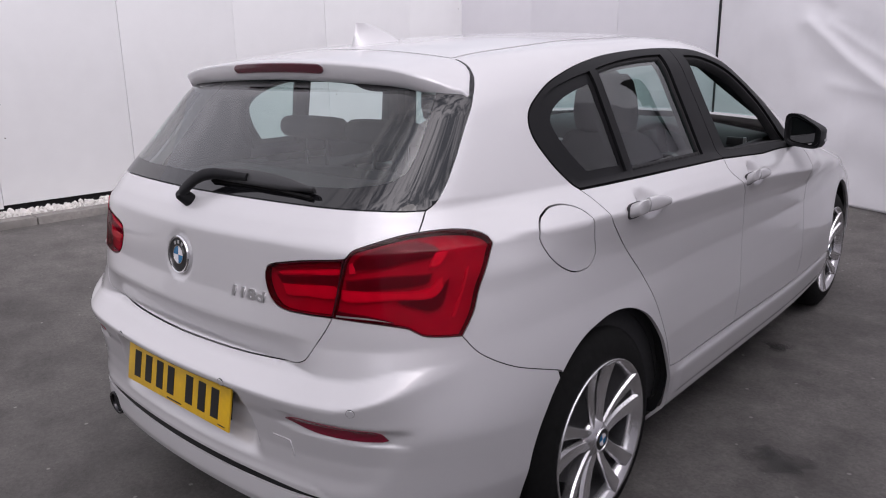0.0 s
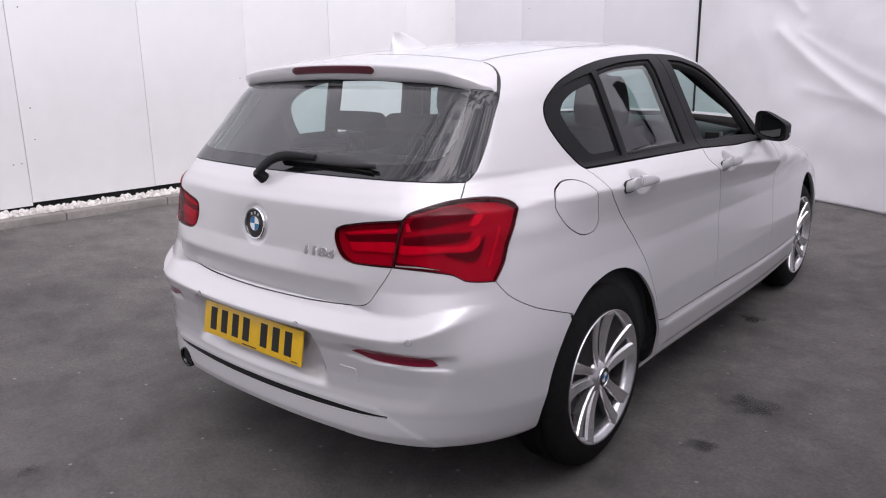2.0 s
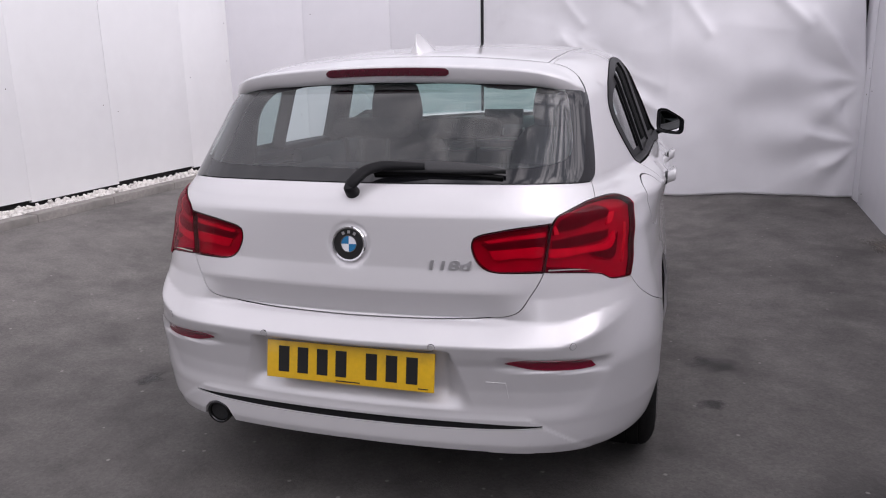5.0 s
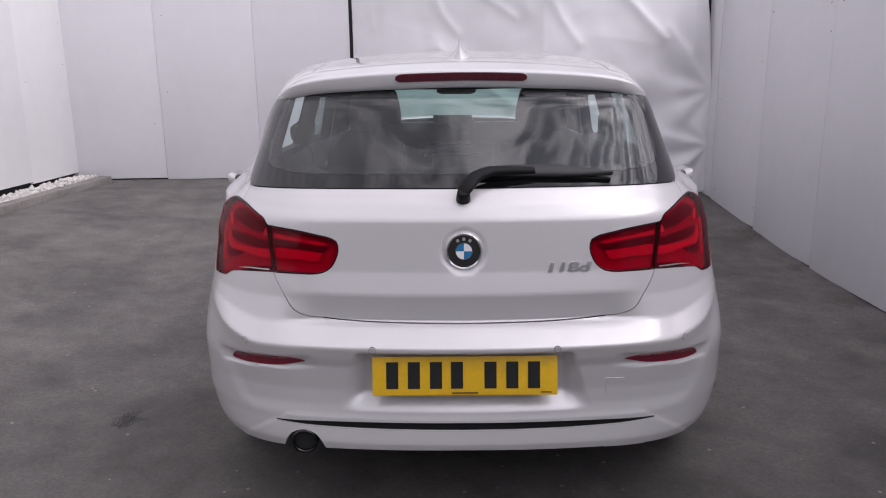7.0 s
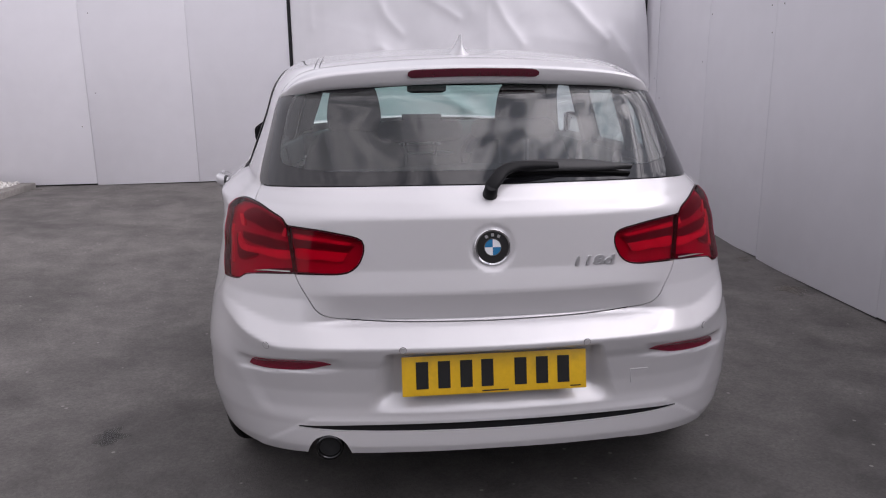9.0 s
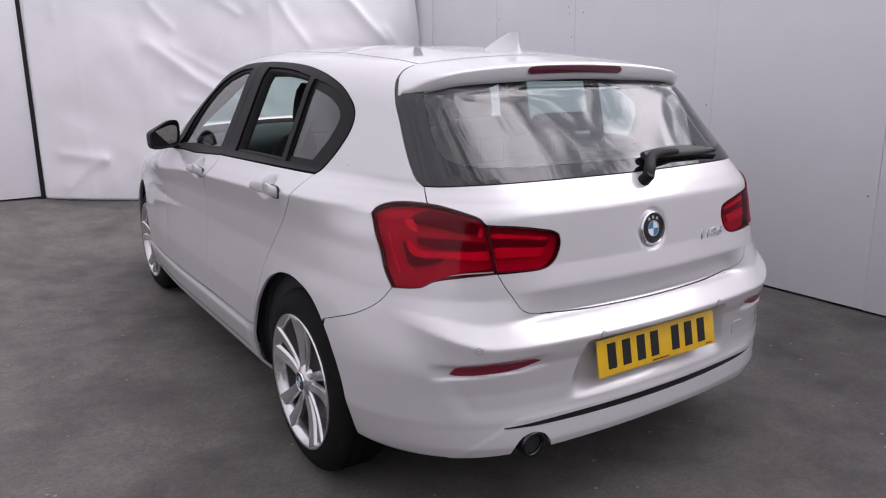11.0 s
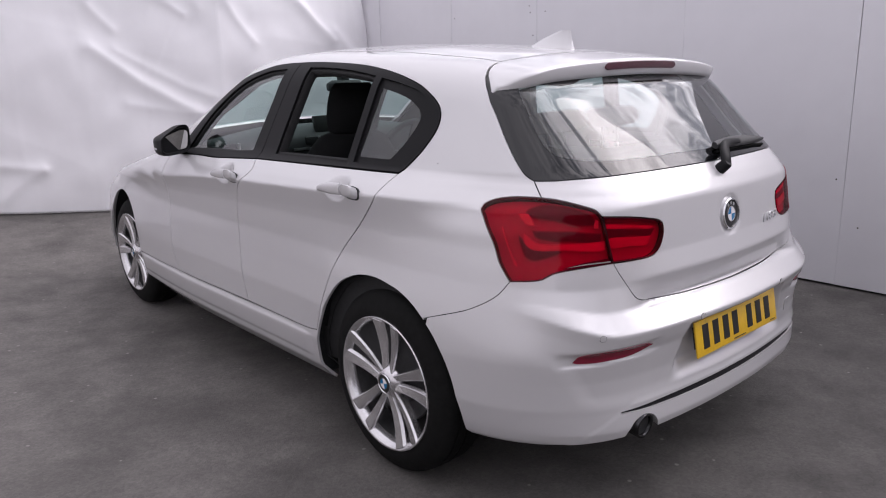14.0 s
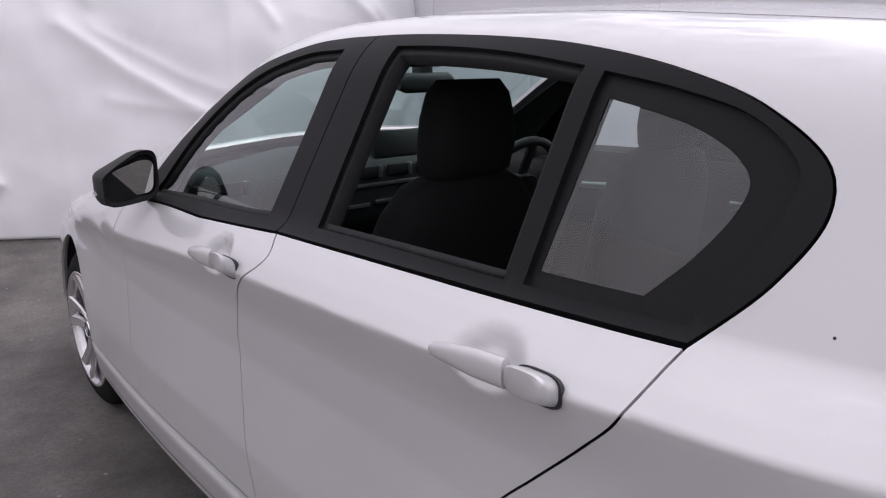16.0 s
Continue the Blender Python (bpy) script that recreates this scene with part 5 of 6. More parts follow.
# ---- dark lining inside the skin, wheel wells and floor ----
def lining():
    path = [(SC, .27)]
    for cy in (0, 2.575):
        a = math.degrees(math.asin((.312 - .27) / .40))
        path += arch(cy, .40, 180 + a, -a, 20)
    path += [(3.3, .27)]
    pts = loop([(SC, .985), (SC, .27)], *[[p, q] for p, q in zip(path, path[1:])], [(3.3, .27), (3.3, .64)], [(3.3, .64), (2.5, .66), (2.0, .76), (1.4, .97)], [(1.4, .97), (SC, .985)])
    panel("inner_lining", pts, LINER, car, out=-.050, thick=.003, gap=0, whole=True, cell=.05, label="dark lining inside the body")
    for sgn in (1, -1):
        panel("pillar_lining", SIDE_FRAME, LINER, car, out=-.045, thick=.003, gap=-.004, cell=.05, mirror=sgn, label="dark pillar lining")
    panel("headlining", ROOF_LOOP, PLASTIC, car, out=-.045, thick=.003, gap=-.03, whole=True, where=roof_skin, cell=.06, label="dark roof lining")
    bm = bmesh.new()
    box(bm, (0, 1.35, .255), (1.36, 2.4, .05), .01)
    box(bm, (0, -.30, .30), (.98, .70, .04), .01)
    part("floor_pan", bm, LINER, car, "dark underside of the car")
    for cy in (0, 2.575):
        for sgn in (1, -1):
            vs, fs = [], []
            n = 24
            for i in range(n + 1):
                a = radians(-12 + 204 * i / n)
                lo, wide = 0.0, 1.2
                for _ in range(24):
                    m = (lo + wide) / 2
                    lo, wide = (m, wide) if skin_value(np.float64(m), np.float64(cy + .398 * math.cos(a)), np.float64(max(.312 + .398 * math.sin(a), .25))) < 0 else (lo, m)
                wide = max(lo - .024, .52)
                for u in (.50, wide):
                    vs.append((sgn * u, cy + .398 * math.cos(a), .312 + .398 * math.sin(a)))
            for i in range(n):
                fs.append((2 * i, 2 * i + 1, 2 * i + 3, 2 * i + 2))
            k = len(vs)
            vs.append((sgn * .50, cy, .312))
            fs += [(k, 2 * i, 2 * i + 2) for i in range(n)]
            mesh_part("wheel_well", vs, fs, LINER, car, label="black wheel arch lining")


lining()


# ---- door handles, mirrors ----
def handle(own, y, z, sgn, length=.215):
    """A tapering grip over a hollow, and a rounded lock cap behind it with a thin seal round it."""
    def at(yy, zz, out):
        return skin_at(yy - PY, zz, out)[0]
    bm = bmesh.new()
    rows = []
    for k in np.linspace(0, 1, 15):
        yy = y + length * (.5 - .70 * k)
        c = at(yy, z + .005 * (k - .5), .002 + .0205 * math.sin(math.pi / 2 * min(1, .08 + k * 1.4)) ** .8)
        grip = .0065 + .0135 * min(1, k * 1.5) ** .75
        tip = .55 if k == 0 else 1
        rows.append((c, (0, 0, grip * tip), (.0085 * tip, 0, 0)))
    roll_loft(bm, rows, n=20, power=2.6)
    part("door_handle", flip_x(bm, sgn), PAINT, own, smooth=True, angle=50)
    bm = bmesh.new()
    yy, zz, w, h = y - length * .352, z + .0025, .034, .0205
    roll_loft(bm, [(at(yy, zz, -.012), (0, 0, h), (0, w, 0)), (at(yy, zz, .022), (0, 0, h * .97), (0, w * .97, 0)), (at(yy, zz, .0285), (0, 0, h * .93), (0, w * .94, 0)), (at(yy, zz, .0315), (0, 0, h * .80), (0, w * .86, 0))], n=32, power=3.4)
    part("lock_cap", flip_x(bm, sgn), PAINT, own, smooth=True, angle=50)
    bm = bmesh.new()
    roll_loft(bm, [(at(yy, zz, -.008), (0, 0, h + .0024), (0, w + .0026, 0)), (at(yy - .001, zz, .0012), (0, 0, h + .0022), (0, w + .0024, 0))], n=32, power=3.4)
    part("handle_gasket", flip_x(bm, sgn), SATIN_BLACK, own, "thin black seal", smooth=True, angle=50)


def shape_mirror(bm, c):
    """Draws the shell out to a low blunt tip at its outer end, under a falling top edge."""
    for v in bm.verts:
        w = min(max(((v.co.x - c.x) / .070 + 1) / 2, 0), 1)
        dz = v.co.z - c.z
        v.co.z = c.z + dz * (1 - .62 * max(0, (w - .35) / .65) ** 1.1 if dz > 0 else 1 - .12 * w ** 2) - .014 * w + .002


def door_mirror(own, sgn):
    """A black mirror shell on a short foot, with its glass facing back."""
    c = Vector((.868, 1.56, 1.040))
    bm = bmesh.new()
    rows = []
    for k in np.linspace(0, 1, 10):
        yy = c.y + .085 - .150 * k
        g = math.sin(math.pi / 2 * min(1, .25 + k * .95)) ** .8
        rows.append(((c.x + .012 * (1 - k), yy, c.z - .006 * (1 - k)), (.069 * g, 0, -.006 * g), (0, 0, .064 * g)))
    rows.append(((c.x, c.y - .062, c.z), (.062, 0, -.005), (0, 0, .054)))
    rows.append(((c.x, c.y - .050, c.z), (.059, 0, -.005), (0, 0, .050)))
    roll_loft(bm, rows, n=40, power=5)
    shape_mirror(bm, c)
    mirror = part("door_mirror", flip_x(bm, sgn), BLACK_TRIM, car, "black door mirror", smooth=True, angle=50)
    bm = bmesh.new()
    roll_loft(bm, [((c.x - .004, c.y - .0535, c.z), (.052, 0, -.005), (0, 0, .046)), ((c.x - .004, c.y - .0575, c.z), (.052, 0, -.005), (0, 0, .046))], n=40, power=5)
    shape_mirror(bm, c)
    bmesh.ops.rotate(bm, cent=(c.x, c.y - .0555, c.z), matrix=Matrix.Rotation(radians(-9 if sgn > 0 else 15), 3, "Z"), verts=bm.verts)
    if sgn < 0:
        bmesh.ops.rotate(bm, cent=(c.x, c.y - .0555, c.z), matrix=Matrix.Rotation(radians(14), 3, "X"), verts=bm.verts)
    part("mirror_glass", flip_x(bm, sgn), CHROME_MIRROR, mirror, "mirror glass", smooth=True)
    bm = bmesh.new()
    roll_loft(bm, [((.775, 1.585, .962), (0, .05, 0), (0, 0, .014)), ((.82, 1.575, .985), (0, .042, 0), (0, 0, .016)), ((.85, 1.57, 1.0), (0, .045, 0), (0, 0, .02))], n=16)
    part("mirror_foot", flip_x(bm, sgn), BLACK_TRIM, mirror, smooth=True, angle=50)
    bm = bmesh.new()
    roll_loft(bm, [((.926, 1.575, 1.004), (0, .028, 0), (0, 0, .007)), ((.940, 1.560, 1.000), (0, .018, 0), (0, 0, .005))], n=12)
    part("indicator", flip_x(bm, sgn), SILVER_TRIM, mirror, "small clear indicator", smooth=True)


CHROME_MIRROR = material("mirror_silver", (0.85, 0.86, 0.86), rough=0.0, metal=1.0)
for sgn in (1, -1):
    handle(doors["rear", sgn], .204, .938, sgn, .218)
    handle(doors["front", sgn], 1.040, .914, sgn, .218)
    door_mirror(doors["front", sgn], sgn)


# ---- rear details: badge, lettering, wiper, plate, sensors, exhaust ----
def disc(name, centre, normal, profile, mat, own, label="", steps=48):
    vs, fs = lathe(profile, steps)
    o = mesh_part(name, vs, fs, mat, own, label=label)
    o.data.set_sharp_from_angle(angle=radians(35))
    o.matrix_world = Matrix.Translation(centre) @ Vector(normal).to_track_quat("X", "Z").to_matrix().to_4x4()
    return o


bc, bn = skin_at(SC, .857, -.006)
disc("badge_ring", bc, bn, [(.0512, .0), (.0512, .007), (.0485, .0105), (.0445, .0095), (.0435, .004)], CHROME, tailgate, "chrome ring of the round badge")
disc("badge_field", bc, bn, [(.0, .007), (.0437, .0065), (.0440, .003)], INK, tailgate, "black badge ring")
disc("badge_ring", bc, bn, [(.0243, .0065), (.0243, .0088), (.0225, .0088), (.0222, .0065)], CHROME, tailgate)
turn = Vector(bn).to_track_quat("X", "Z").to_matrix().to_4x4()
for a, mat in ((0, BADGE_WHITE), (90, BADGE_BLUE), (180, BADGE_WHITE), (270, BADGE_BLUE)):
    bm = bmesh.new()
    c = bm.verts.new((.0082, 0, 0))
    ring = [bm.verts.new((.0080, .0223 * math.cos(radians(a + t)), .0223 * math.sin(radians(a + t)))) for t in range(0, 91, 6)]
    for p, q in zip(ring, ring[1:]):
        bm.faces.new((c, p, q))
    o = part("badge_quarter", bm, mat, tailgate)
    o.matrix_world = Matrix.Translation(bc) @ turn
for a in (60, 90, 120):
    # the three marks on the black ring, as plain bars
    bm = bmesh.new()
    box(bm, (.0076, .0340 * math.cos(radians(a)), .0340 * math.sin(radians(a))), (.001, .0080, .0085), turn=Matrix.Rotation(radians(a - 90), 4, "X"))
    o = part("badge_mark", bm, LETTER, tailgate)
    o.matrix_world = Matrix.Translation(bc) @ turn


def lettering(text, size, centre, normal, mat, own, name, depth=.0018, shear=0.0, stretch=1.0):
    cu = bpy.data.curves.new(name, "FONT")
    cu.offset = .0011
    cu.body, cu.size, cu.extrude, cu.align_x, cu.align_y, cu.shear = text, size, depth, "CENTER", "CENTER", shear
    tmp = bpy.data.objects.new(name, cu)
    scene.collection.objects.link(tmp)
    me = bpy.data.meshes.new_from_object(tmp)
    bpy.data.objects.remove(tmp)
    me.materials.clear()
    me.materials.append(mat)
    ob = new(name, me)
    ob.parent = own
    n = Vector(normal)
    across = Vector((0, 0, 1)).cross(n).normalized()
    up = n.cross(across).normalized()
    m = Matrix((across, up, n)).transposed().to_4x4()
    ob.matrix_world = Matrix.Translation(centre) @ m @ Matrix.Diagonal((stretch, 1, 1, 1))
    return ob


lc, ln = skin_at(*back(.287, .806), .0018)
lettering("118d", .037, lc, ln, LETTER, tailgate, "lettering", shear=.15, stretch=1.72)


def number_plate():
    tilt = math.atan2(.018, .10)
    c = Vector((0, -.780, .509))
    m = Matrix.Translation(c) @ Matrix.Rotation(-tilt, 4, "X")
    bm = bmesh.new()
    box(bm, (0, 0, 0), (.520, .006, .111), .002)
    pl = part("number_plate", bm, PLATE_YELLOW, car, "yellow rear number plate with black marks", smooth=True)
    pl.matrix_world = m
    # seven marks, as plain bars of the characters' size
    for x in (-.204, -.143, -.081, -.022, .072, .133, .194):
        bm = bmesh.new()
        box(bm, (x, -.0036, .002), (.034, .0012, .076))
        part("mark", bm, INK, pl, "black character bar")
    bm = bmesh.new()
    box(bm, (.0, -.0034, -.0485), (.075, .0008, .0035))
    part("mark", bm, INK, pl)
    bm = bmesh.new()
    box(bm, (.228, -.0034, -.047), (.030, .0008, .003))
    part("mark", bm, INK, pl)
    bm = bmesh.new()
    box(bm, (0, .012, 0), (.47, .022, .07))
    part("plate_mount", bm, SATIN_BLACK, pl)


number_plate()


def wiper():
    """A rear wiper at rest: a domed pivot on the body, a cranked arm and a bladed wing with its rubber."""
    def on(x, z, out):
        return skin_at(*back(x, z), out)
    p, n = on(.0, .996, 0)
    up = Vector((0, .7, .7)).normalized()
    bm = bmesh.new()
    roll_loft(bm, [(p - n * .004, (.021, 0, 0), up * .019), (p + n * .016, (.019, 0, 0), up * .018), (p + n * .029, (.018, 0, 0), up * .017), (p + n * .036, (.013, 0, 0), up * .012)], n=20, power=2.2)
    part("wiper_pivot", bm, BLACK_TRIM, tailgate, smooth=True, angle=50)
    bm = bmesh.new()
    rows = []
    for x, z, out, wide, deep in ((-.010, .990, .020, .012, .008), (.0, 1.000, .030, .0190, .010), (.014, 1.013, .034, .0195, .010), (.030, 1.026, .037, .0185, .010), (.052, 1.037, .037, .0165, .010), (.085, 1.045, .034, .0140, .010), (.13, 1.048, .030, .0120, .009), (.20, 1.050, .024, .0100, .007)):
        q, nn = on(x, z, out)
        lean = Vector((-.75, .45, .50)) if x < .04 else Vector((-.25, .6, .75))
        rows.append((q, lean.normalized() * wide, nn * deep))
    roll_loft(bm, rows, n=16, power=2.6)
    part("wiper_arm", bm, BLACK_TRIM, tailgate, "black cranked wiper arm", smooth=True, angle=50)
    bm = bmesh.new()
    rows = []
    for k in np.linspace(0, 1, 24):
        q, nn = on(.045 + .380 * k, 1.046 + .010 * math.sin(math.pi * min(1, .2 + k * .8)) - .004 * k, .016)
        t = .021 * (1 - .60 * abs(2 * k - .85) ** 2.4)
        rows.append((q, Vector((0, .7, .7)) * max(t, .004), nn * .009))
    roll_loft(bm, rows, n=12, power=2.2)
    part("wiper_blade", bm, SATIN_BLACK, tailgate, "black wiper blade", smooth=True, angle=50)
    bm = bmesh.new()
    rows = []
    for k in np.linspace(0, 1, 16):
        q, nn = on(.050 + .370 * k, 1.036 + .009 * math.sin(math.pi * min(1, .2 + k * .8)) - .004 * k, .005)
        rows.append((q, Vector((0, .7, .7)) * .004, nn * .006))
    roll_loft(bm, rows, n=8)
    part("wiper_rubber", bm, RUBBER, tailgate, smooth=True, angle=50)


wiper()


def bumper_bits():
    for sgn in (1, -1):
        for x, z in ((.256, .592), (.632, .596)):
            s, v = back(x, z)
            p, n = skin_at(s, v)
            p, n = Vector((sgn * p.x, p.y, p.z)), Vector((sgn * n.x, n.y, n.z))
            disc("parking_sensor", p, n, [(0, .0016), (.0085, .0014), (.0092, .0005), (.0095, -.004)], PAINT, bumper, steps=24)
            disc("sensor_ring", p, n, [(.0096, .0003), (.0102, .0003), (.0104, -.003)], SATIN_BLACK, bumper, steps=24)
    sq = loop([back(.400, .488), back(.455, .486)], [back(.455, .486), back(.462, .442)], [back(.462, .442), back(.405, .444)], [back(.405, .444), back(.400, .488)])
    panel("tow_cover", sq, PAINT, bumper, out=lambda s, v: recess(s, v) + .0018, thick=.004, gap=0, cell=.012, label="small square tow eye cover")
    vs, fs = lathe([(.030, -.14), (.030, .0), (.0325, .004), (.0375, .004), (.039, .0), (.039, -.14)], 36)
    ex = mesh_part("exhaust_tip", vs, fs, CHROME_DARK, car, label="dark chrome exhaust tip")
    ex.matrix_world = Matrix.Translation((-.468, -.748, .293)) @ Matrix.Rotation(-math.pi / 2, 4, "Z") @ Matrix.Rotation(radians(6), 4, "Y")
    # flat black disc in the mouth, for the dark inside of the pipe
    vs, fs = lathe([(.0, -.006), (.0302, -.006)], 36)
    mesh_part("bore_disc", vs, fs, LINER, ex)


CHROME_DARK = material("dark_chrome", (0.05, 0.05, 0.052), rough=0.25, metal=1.0, grain=0.2, grain_scale=60)
bumper_bits()

# a small chip in the paint of the left rear wing
chip_p, chip_n = skin_at(*chart(.719, -.143, 1.043))
disc("paint_chip", Vector((-chip_p.x, chip_p.y, chip_p.z)), Vector((-chip_n.x, chip_n.y, chip_n.z)), [(0, .0005), (.0017, .0004), (.0020, -.001)], SATIN_BLACK, car, "tiny dark chip in the paint", steps=10)


# ---- cabin: seats, dashboard, wheel, mirror ----
def front_seat(x):
    bm = bmesh.new()
    rows = []
    for z, y, w, d in ((.42, .90, .20, .05), (.48, .89, .245, .07), (.60, .865, .25, .075), (.78, .835, .25, .07), (.92, .81, .24, .065), (1.00, .795, .21, .06), (1.055, .785, .165, .05), (1.075, .782, .12, .035)):
        rows.append(((x, y, z), (w, 0, 0), (0, d, d * .15)))
    roll_loft(bm, rows, n=32, power=3)
    seat = part("front_seat", bm, CLOTH, car, "black cloth front seat", smooth=True, angle=60)
    bm = bmesh.new()
    rows = []
    for z, y, w, d in ((1.070, .780, .095, .03), (1.085, .778, .118, .045), (1.14, .773, .124, .055), (1.20, .770, .116, .055), (1.25, .768, .104, .045), (1.278, .767, .084, .025)):
        rows.append(((x, y, z), (w, 0, 0), (0, d, 0)))
    roll_loft(bm, rows, n=32, power=3)
    part("headrest", bm, CLOTH, seat, smooth=True, angle=60)
    for dx in (-.05, .05):
        bm = bmesh.new()
        bmesh.ops.create_cone(bm, cap_ends=True, segments=12, radius1=.007, radius2=.007, depth=.07, matrix=Matrix.Translation((x + dx, .780, 1.06)))
        part("headrest_rod", bm, CHROME, seat, "steel rod", smooth=True, angle=60)
    bm = bmesh.new()
    roll_loft(bm, [((x, .88, .46), (.24, 0, 0), (0, 0, .08)), ((x, 1.1, .47), (.25, 0, 0), (0, 0, .09)), ((x, 1.32, .49), (.24, 0, 0), (0, 0, .07))], n=28)
    part("seat_base", bm, CLOTH, seat, smooth=True, angle=60)
    return seat


front_seat(.392)
front_seat(-.385)


def rear_seat():
    bm = bmesh.new()
    roll_loft(bm, [((-.62, -.10, .76), (0, .07, .0), (0, -.03, .235)), ((0, -.12, .77), (0, .075, 0), (0, -.03, .25)), ((.62, -.10, .76), (0, .07, 0), (0, -.03, .25))], n=28)
    s = part("rear_seat", bm, CLOTH, car, "black cloth rear bench", smooth=True, angle=60)
    bm = bmesh.new()
    roll_loft(bm, [((-.62, .20, .48), (0, .25, 0), (0, 0, .08)), ((.62, .20, .48), (0, .25, 0), (0, 0, .08))], n=28)
    part("seat_base", bm, CLOTH, s, smooth=True, angle=60)
    for x in (-.150, .172):
        bm = bmesh.new()
        roll_loft(bm, [((x + .144 * u, -.140, 1.134), (0, .040 * k, 0), (0, 0, .036 * k)) for u, k in ((-1, .45), (-.95, .75), (-.85, .93), (-.6, 1.0), (0, 1.03), (.6, 1.0), (.85, .93), (.95, .75), (1, .45))], n=24, power=2.6)
        part("headrest", bm, CLOTH, s, smooth=True, angle=60)
        for dx in (-.05, .05):
            bm = bmesh.new()
            bmesh.ops.create_cone(bm, cap_ends=True, segments=10, radius1=.006, radius2=.006, depth=.16, matrix=Matrix.Translation((x + dx, -.135, 1.04)))
            part("headrest_rod", bm, SATIN_BLACK, s, smooth=True, angle=60)
    bm = bmesh.new()
    box(bm, (0, -.375, .985), (1.16, .41, .022), .008)
    for v in bm.verts:
        if v.co.y < -.5:
            v.co.x *= .91
    part("parcel_shelf", bm, PLASTIC, car, "black parcel shelf", smooth=True)


rear_seat()


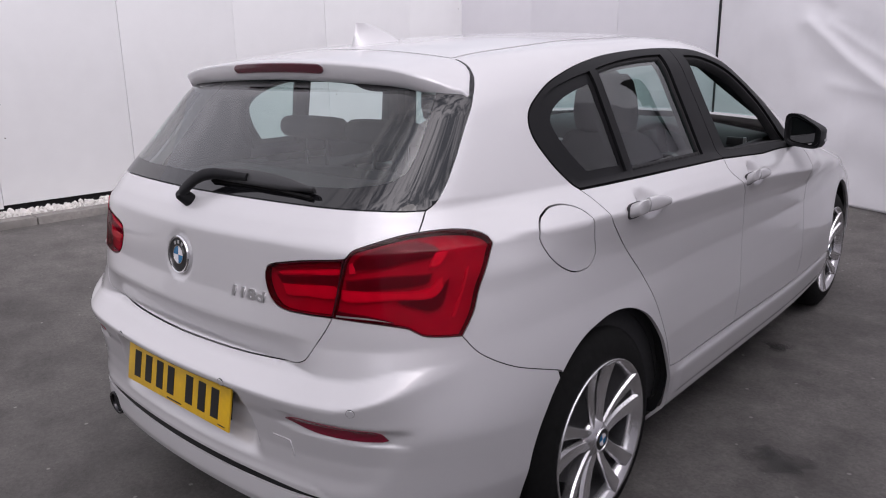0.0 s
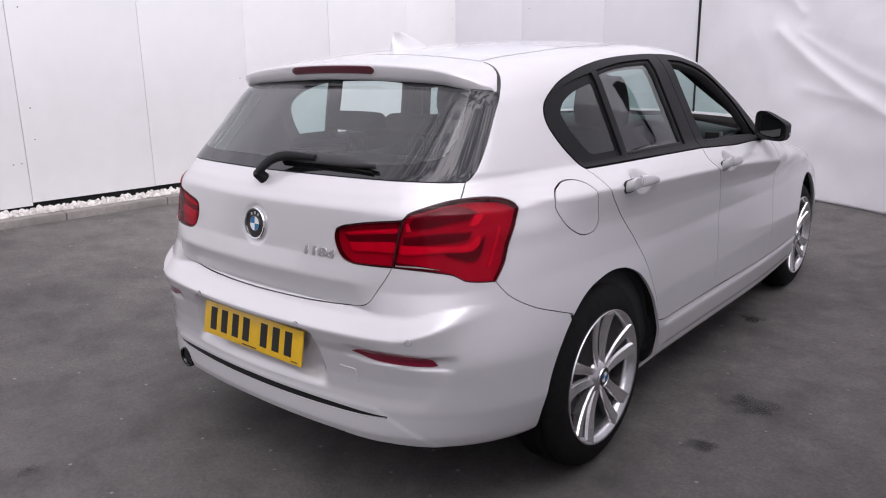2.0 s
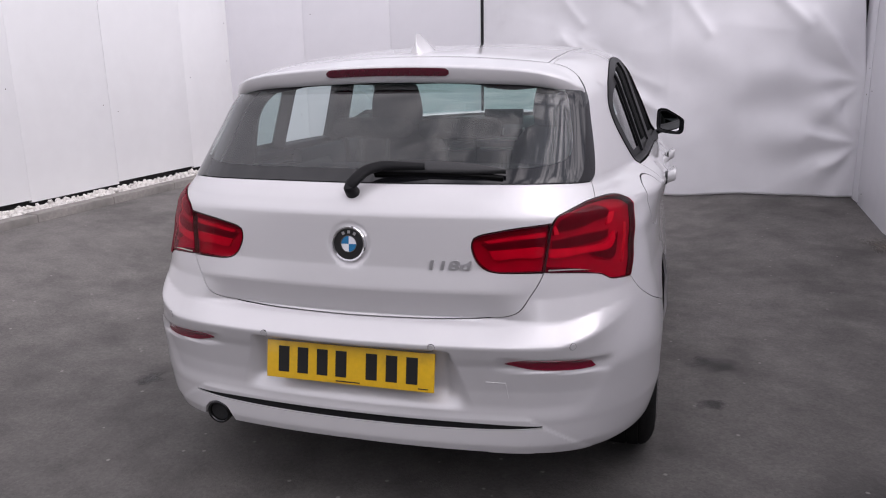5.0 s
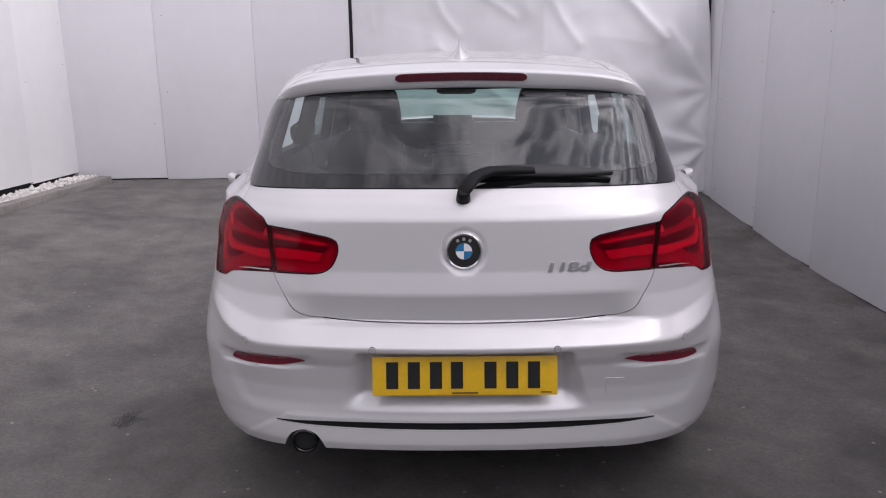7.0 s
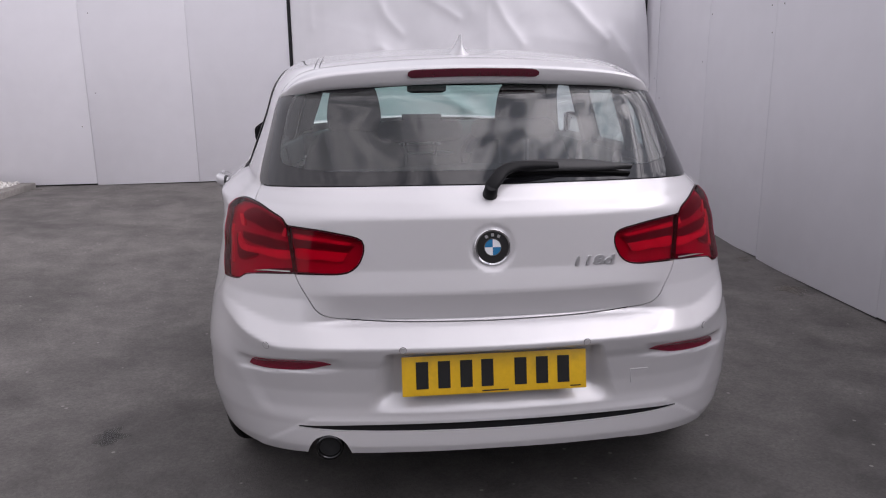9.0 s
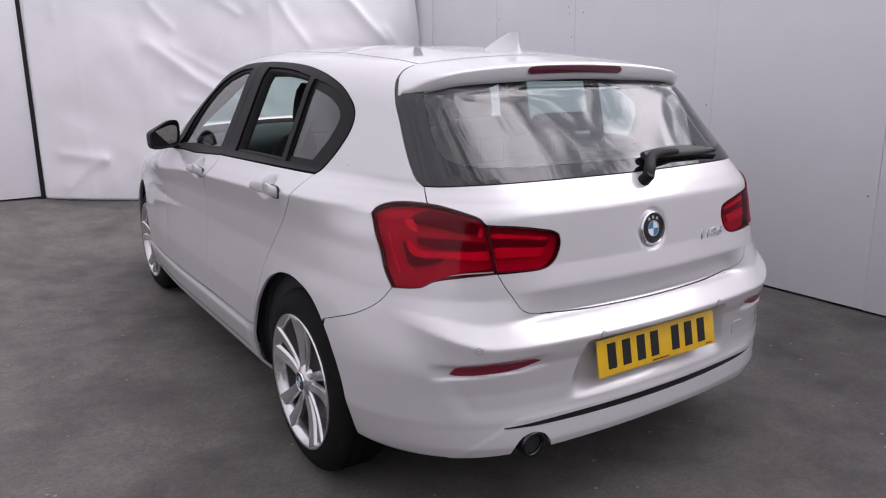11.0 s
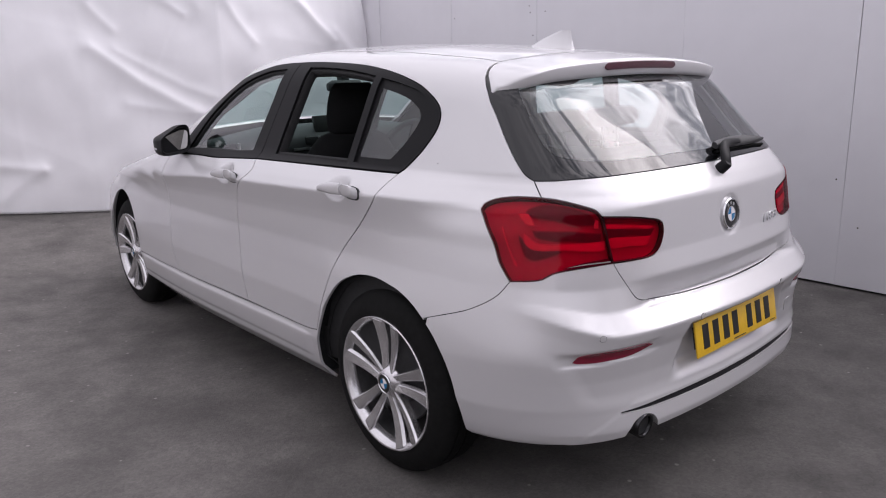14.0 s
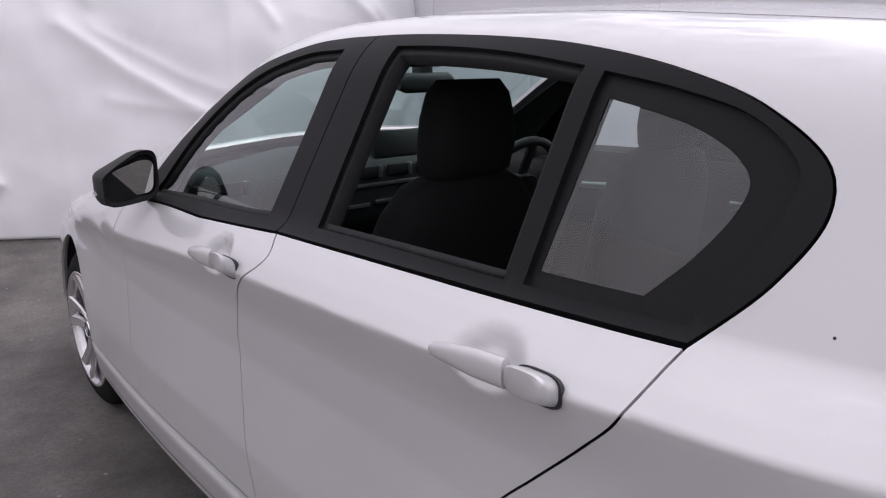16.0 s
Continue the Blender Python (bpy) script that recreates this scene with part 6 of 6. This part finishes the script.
def dashboard():
    bm = bmesh.new()
    roll_loft(bm, [((-.70, 1.68, .845), (0, .22, -.02), (0, 0, .15)), ((-.3, 1.70, .895), (0, .24, -.02), (0, 0, .160)), ((.3, 1.70, .895), (0, .24, -.02), (0, 0, .160)), ((.70, 1.68, .845), (0, .22, -.02), (0, 0, .15))], n=36, power=3.2)
    d = part("dashboard", bm, PLASTIC, car, "black dashboard with silver trims", smooth=True, angle=60)
    bm = bmesh.new()
    roll_loft(bm, [((.20, 1.60, .955), (0, .09, 0), (0, 0, .03)), ((.37, 1.60, .975), (0, .10, 0), (0, 0, .045)), ((.54, 1.60, .955), (0, .09, 0), (0, 0, .03))], n=20)
    part("instrument_hood", bm, PLASTIC, d, smooth=True, angle=60)
    bm = bmesh.new()
    box(bm, (-.02, 1.50, 1.062), (.22, .02, .085), .006, turn=Matrix.Rotation(radians(-12), 4, "X"))
    part("screen", bm, INK, d, "dark screen", smooth=True)
    for x, w, z in ((-.10, .36, .945), (-.42, .50, .885), (.0, .30, .890)):
        bm = bmesh.new()
        box(bm, (x, 1.462, z), (w, .012, .012), .003)
        part("trim_line", bm, SILVER_TRIM, d, "silver trim line", smooth=True)
    for x in (-.17, -.055, .06, .62, -.62):
        bm = bmesh.new()
        box(bm, (x, 1.462, .986), (.075, .014, .034), .005)
        part("air_vent", bm, SATIN_BLACK, d, smooth=True)
        bm = bmesh.new()
        box(bm, (x + .040, 1.455, .986), (.012, .014, .036), .003)
        part("vent_slider", bm, SILVER_TRIM, d, smooth=True)
    # steering wheel on the car's right
    m = Matrix.Translation((.37, 1.36, .89)) @ Matrix.Rotation(radians(-65), 4, "X")
    vs, fs = [], []
    for i in range(48):
        a = 2 * math.pi * i / 48
        for j in range(10):
            b = 2 * math.pi * j / 10
            r = .180 + .016 * math.cos(b)
            vs.append((r * math.cos(a), r * math.sin(a), .016 * math.sin(b)))
    fs = [(i * 10 + j, ((i + 1) % 48) * 10 + j, ((i + 1) % 48) * 10 + (j + 1) % 10, i * 10 + (j + 1) % 10) for i in range(48) for j in range(10)]
    sw = mesh_part("steering_wheel", vs, fs, PLASTIC, car, label="black three-spoke steering wheel")
    sw.matrix_world = m
    bm = bmesh.new()
    roll_loft(bm, [((0, 0, -.03), (.075, 0, 0), (0, .06, 0)), ((0, 0, .0), (.07, 0, 0), (0, .055, 0)), ((0, 0, .012), (.05, 0, 0), (0, .04, 0))], n=20)
    for px, py, sx, sy in ((.12, 0, .13, .035), (-.12, 0, .13, .035), (0, -.12, .04, .12)):
        box(bm, (px, py, -.01), (sx, sy, .012), .004)
    part("wheel_boss", bm, SATIN_BLACK, sw, smooth=True, angle=50)
    bm = bmesh.new()
    roll_loft(bm, [((-.105, 1.385, 1.250), (0, .012, 0), (0, 0, .018)), ((-.08, 1.38, 1.252), (0, .018, 0), (0, 0, .030)), ((.08, 1.38, 1.252), (0, .018, 0), (0, 0, .030)), ((.105, 1.385, 1.250), (0, .012, 0), (0, 0, .018))], n=20)
    mir = part("rear_view_mirror", bm, PLASTIC, car, "black rear-view mirror", smooth=True, angle=60)
    bm = bmesh.new()
    box(bm, (0, 1.40, 1.30), (.05, .05, .07), .012)
    part("mirror_stalk", bm, PLASTIC, mir, smooth=True)
    for sx in (-.34, .34):
        bm = bmesh.new()
        box(bm, (sx, 1.16, 1.325), (.34, .12, .014), .006, turn=Matrix.Rotation(radians(18), 4, "X"))
        part("sun_visor", bm, PLASTIC, car, "black folded sun visor", smooth=True)


dashboard()


def door_cards():
    """Trim inside each door, under the windows, with a pull and its silver line."""
    for sgn in (1, -1):
        for y0, y1, own in ((.40, .86, "rear"), (.92, 1.62, "front")):
            bm = bmesh.new()
            n = 14
            rows = []
            for k in np.linspace(0, 1, n):
                y = y0 + (y1 - y0) * k
                x = skin_at(y - PY, .985)[0].x - .055
                rows.append(((x - .025, y, .74), (.028, 0, 0), (0, 0, .255)))
            roll_loft(bm, rows, n=20, power=4)
            part("door_card", flip_x(bm, sgn), PLASTIC, doors[own, sgn], "black inner door trim", smooth=True, angle=50)
            bm = bmesh.new()
            ym = (y0 + y1) / 2
            x = skin_at(ym - PY, .985)[0].x - .112
            roll_loft(bm, [((x, ym - .11, .88), (.008, 0, 0), (0, 0, .012)), ((x - .03, ym, .875), (.008, 0, 0), (0, 0, .012)), ((x, ym + .11, .87), (.008, 0, 0), (0, 0, .012))], n=12)
            part("door_pull", flip_x(bm, sgn), SILVER_TRIM, doors[own, sgn], "silver door pull", smooth=True)


door_cards()
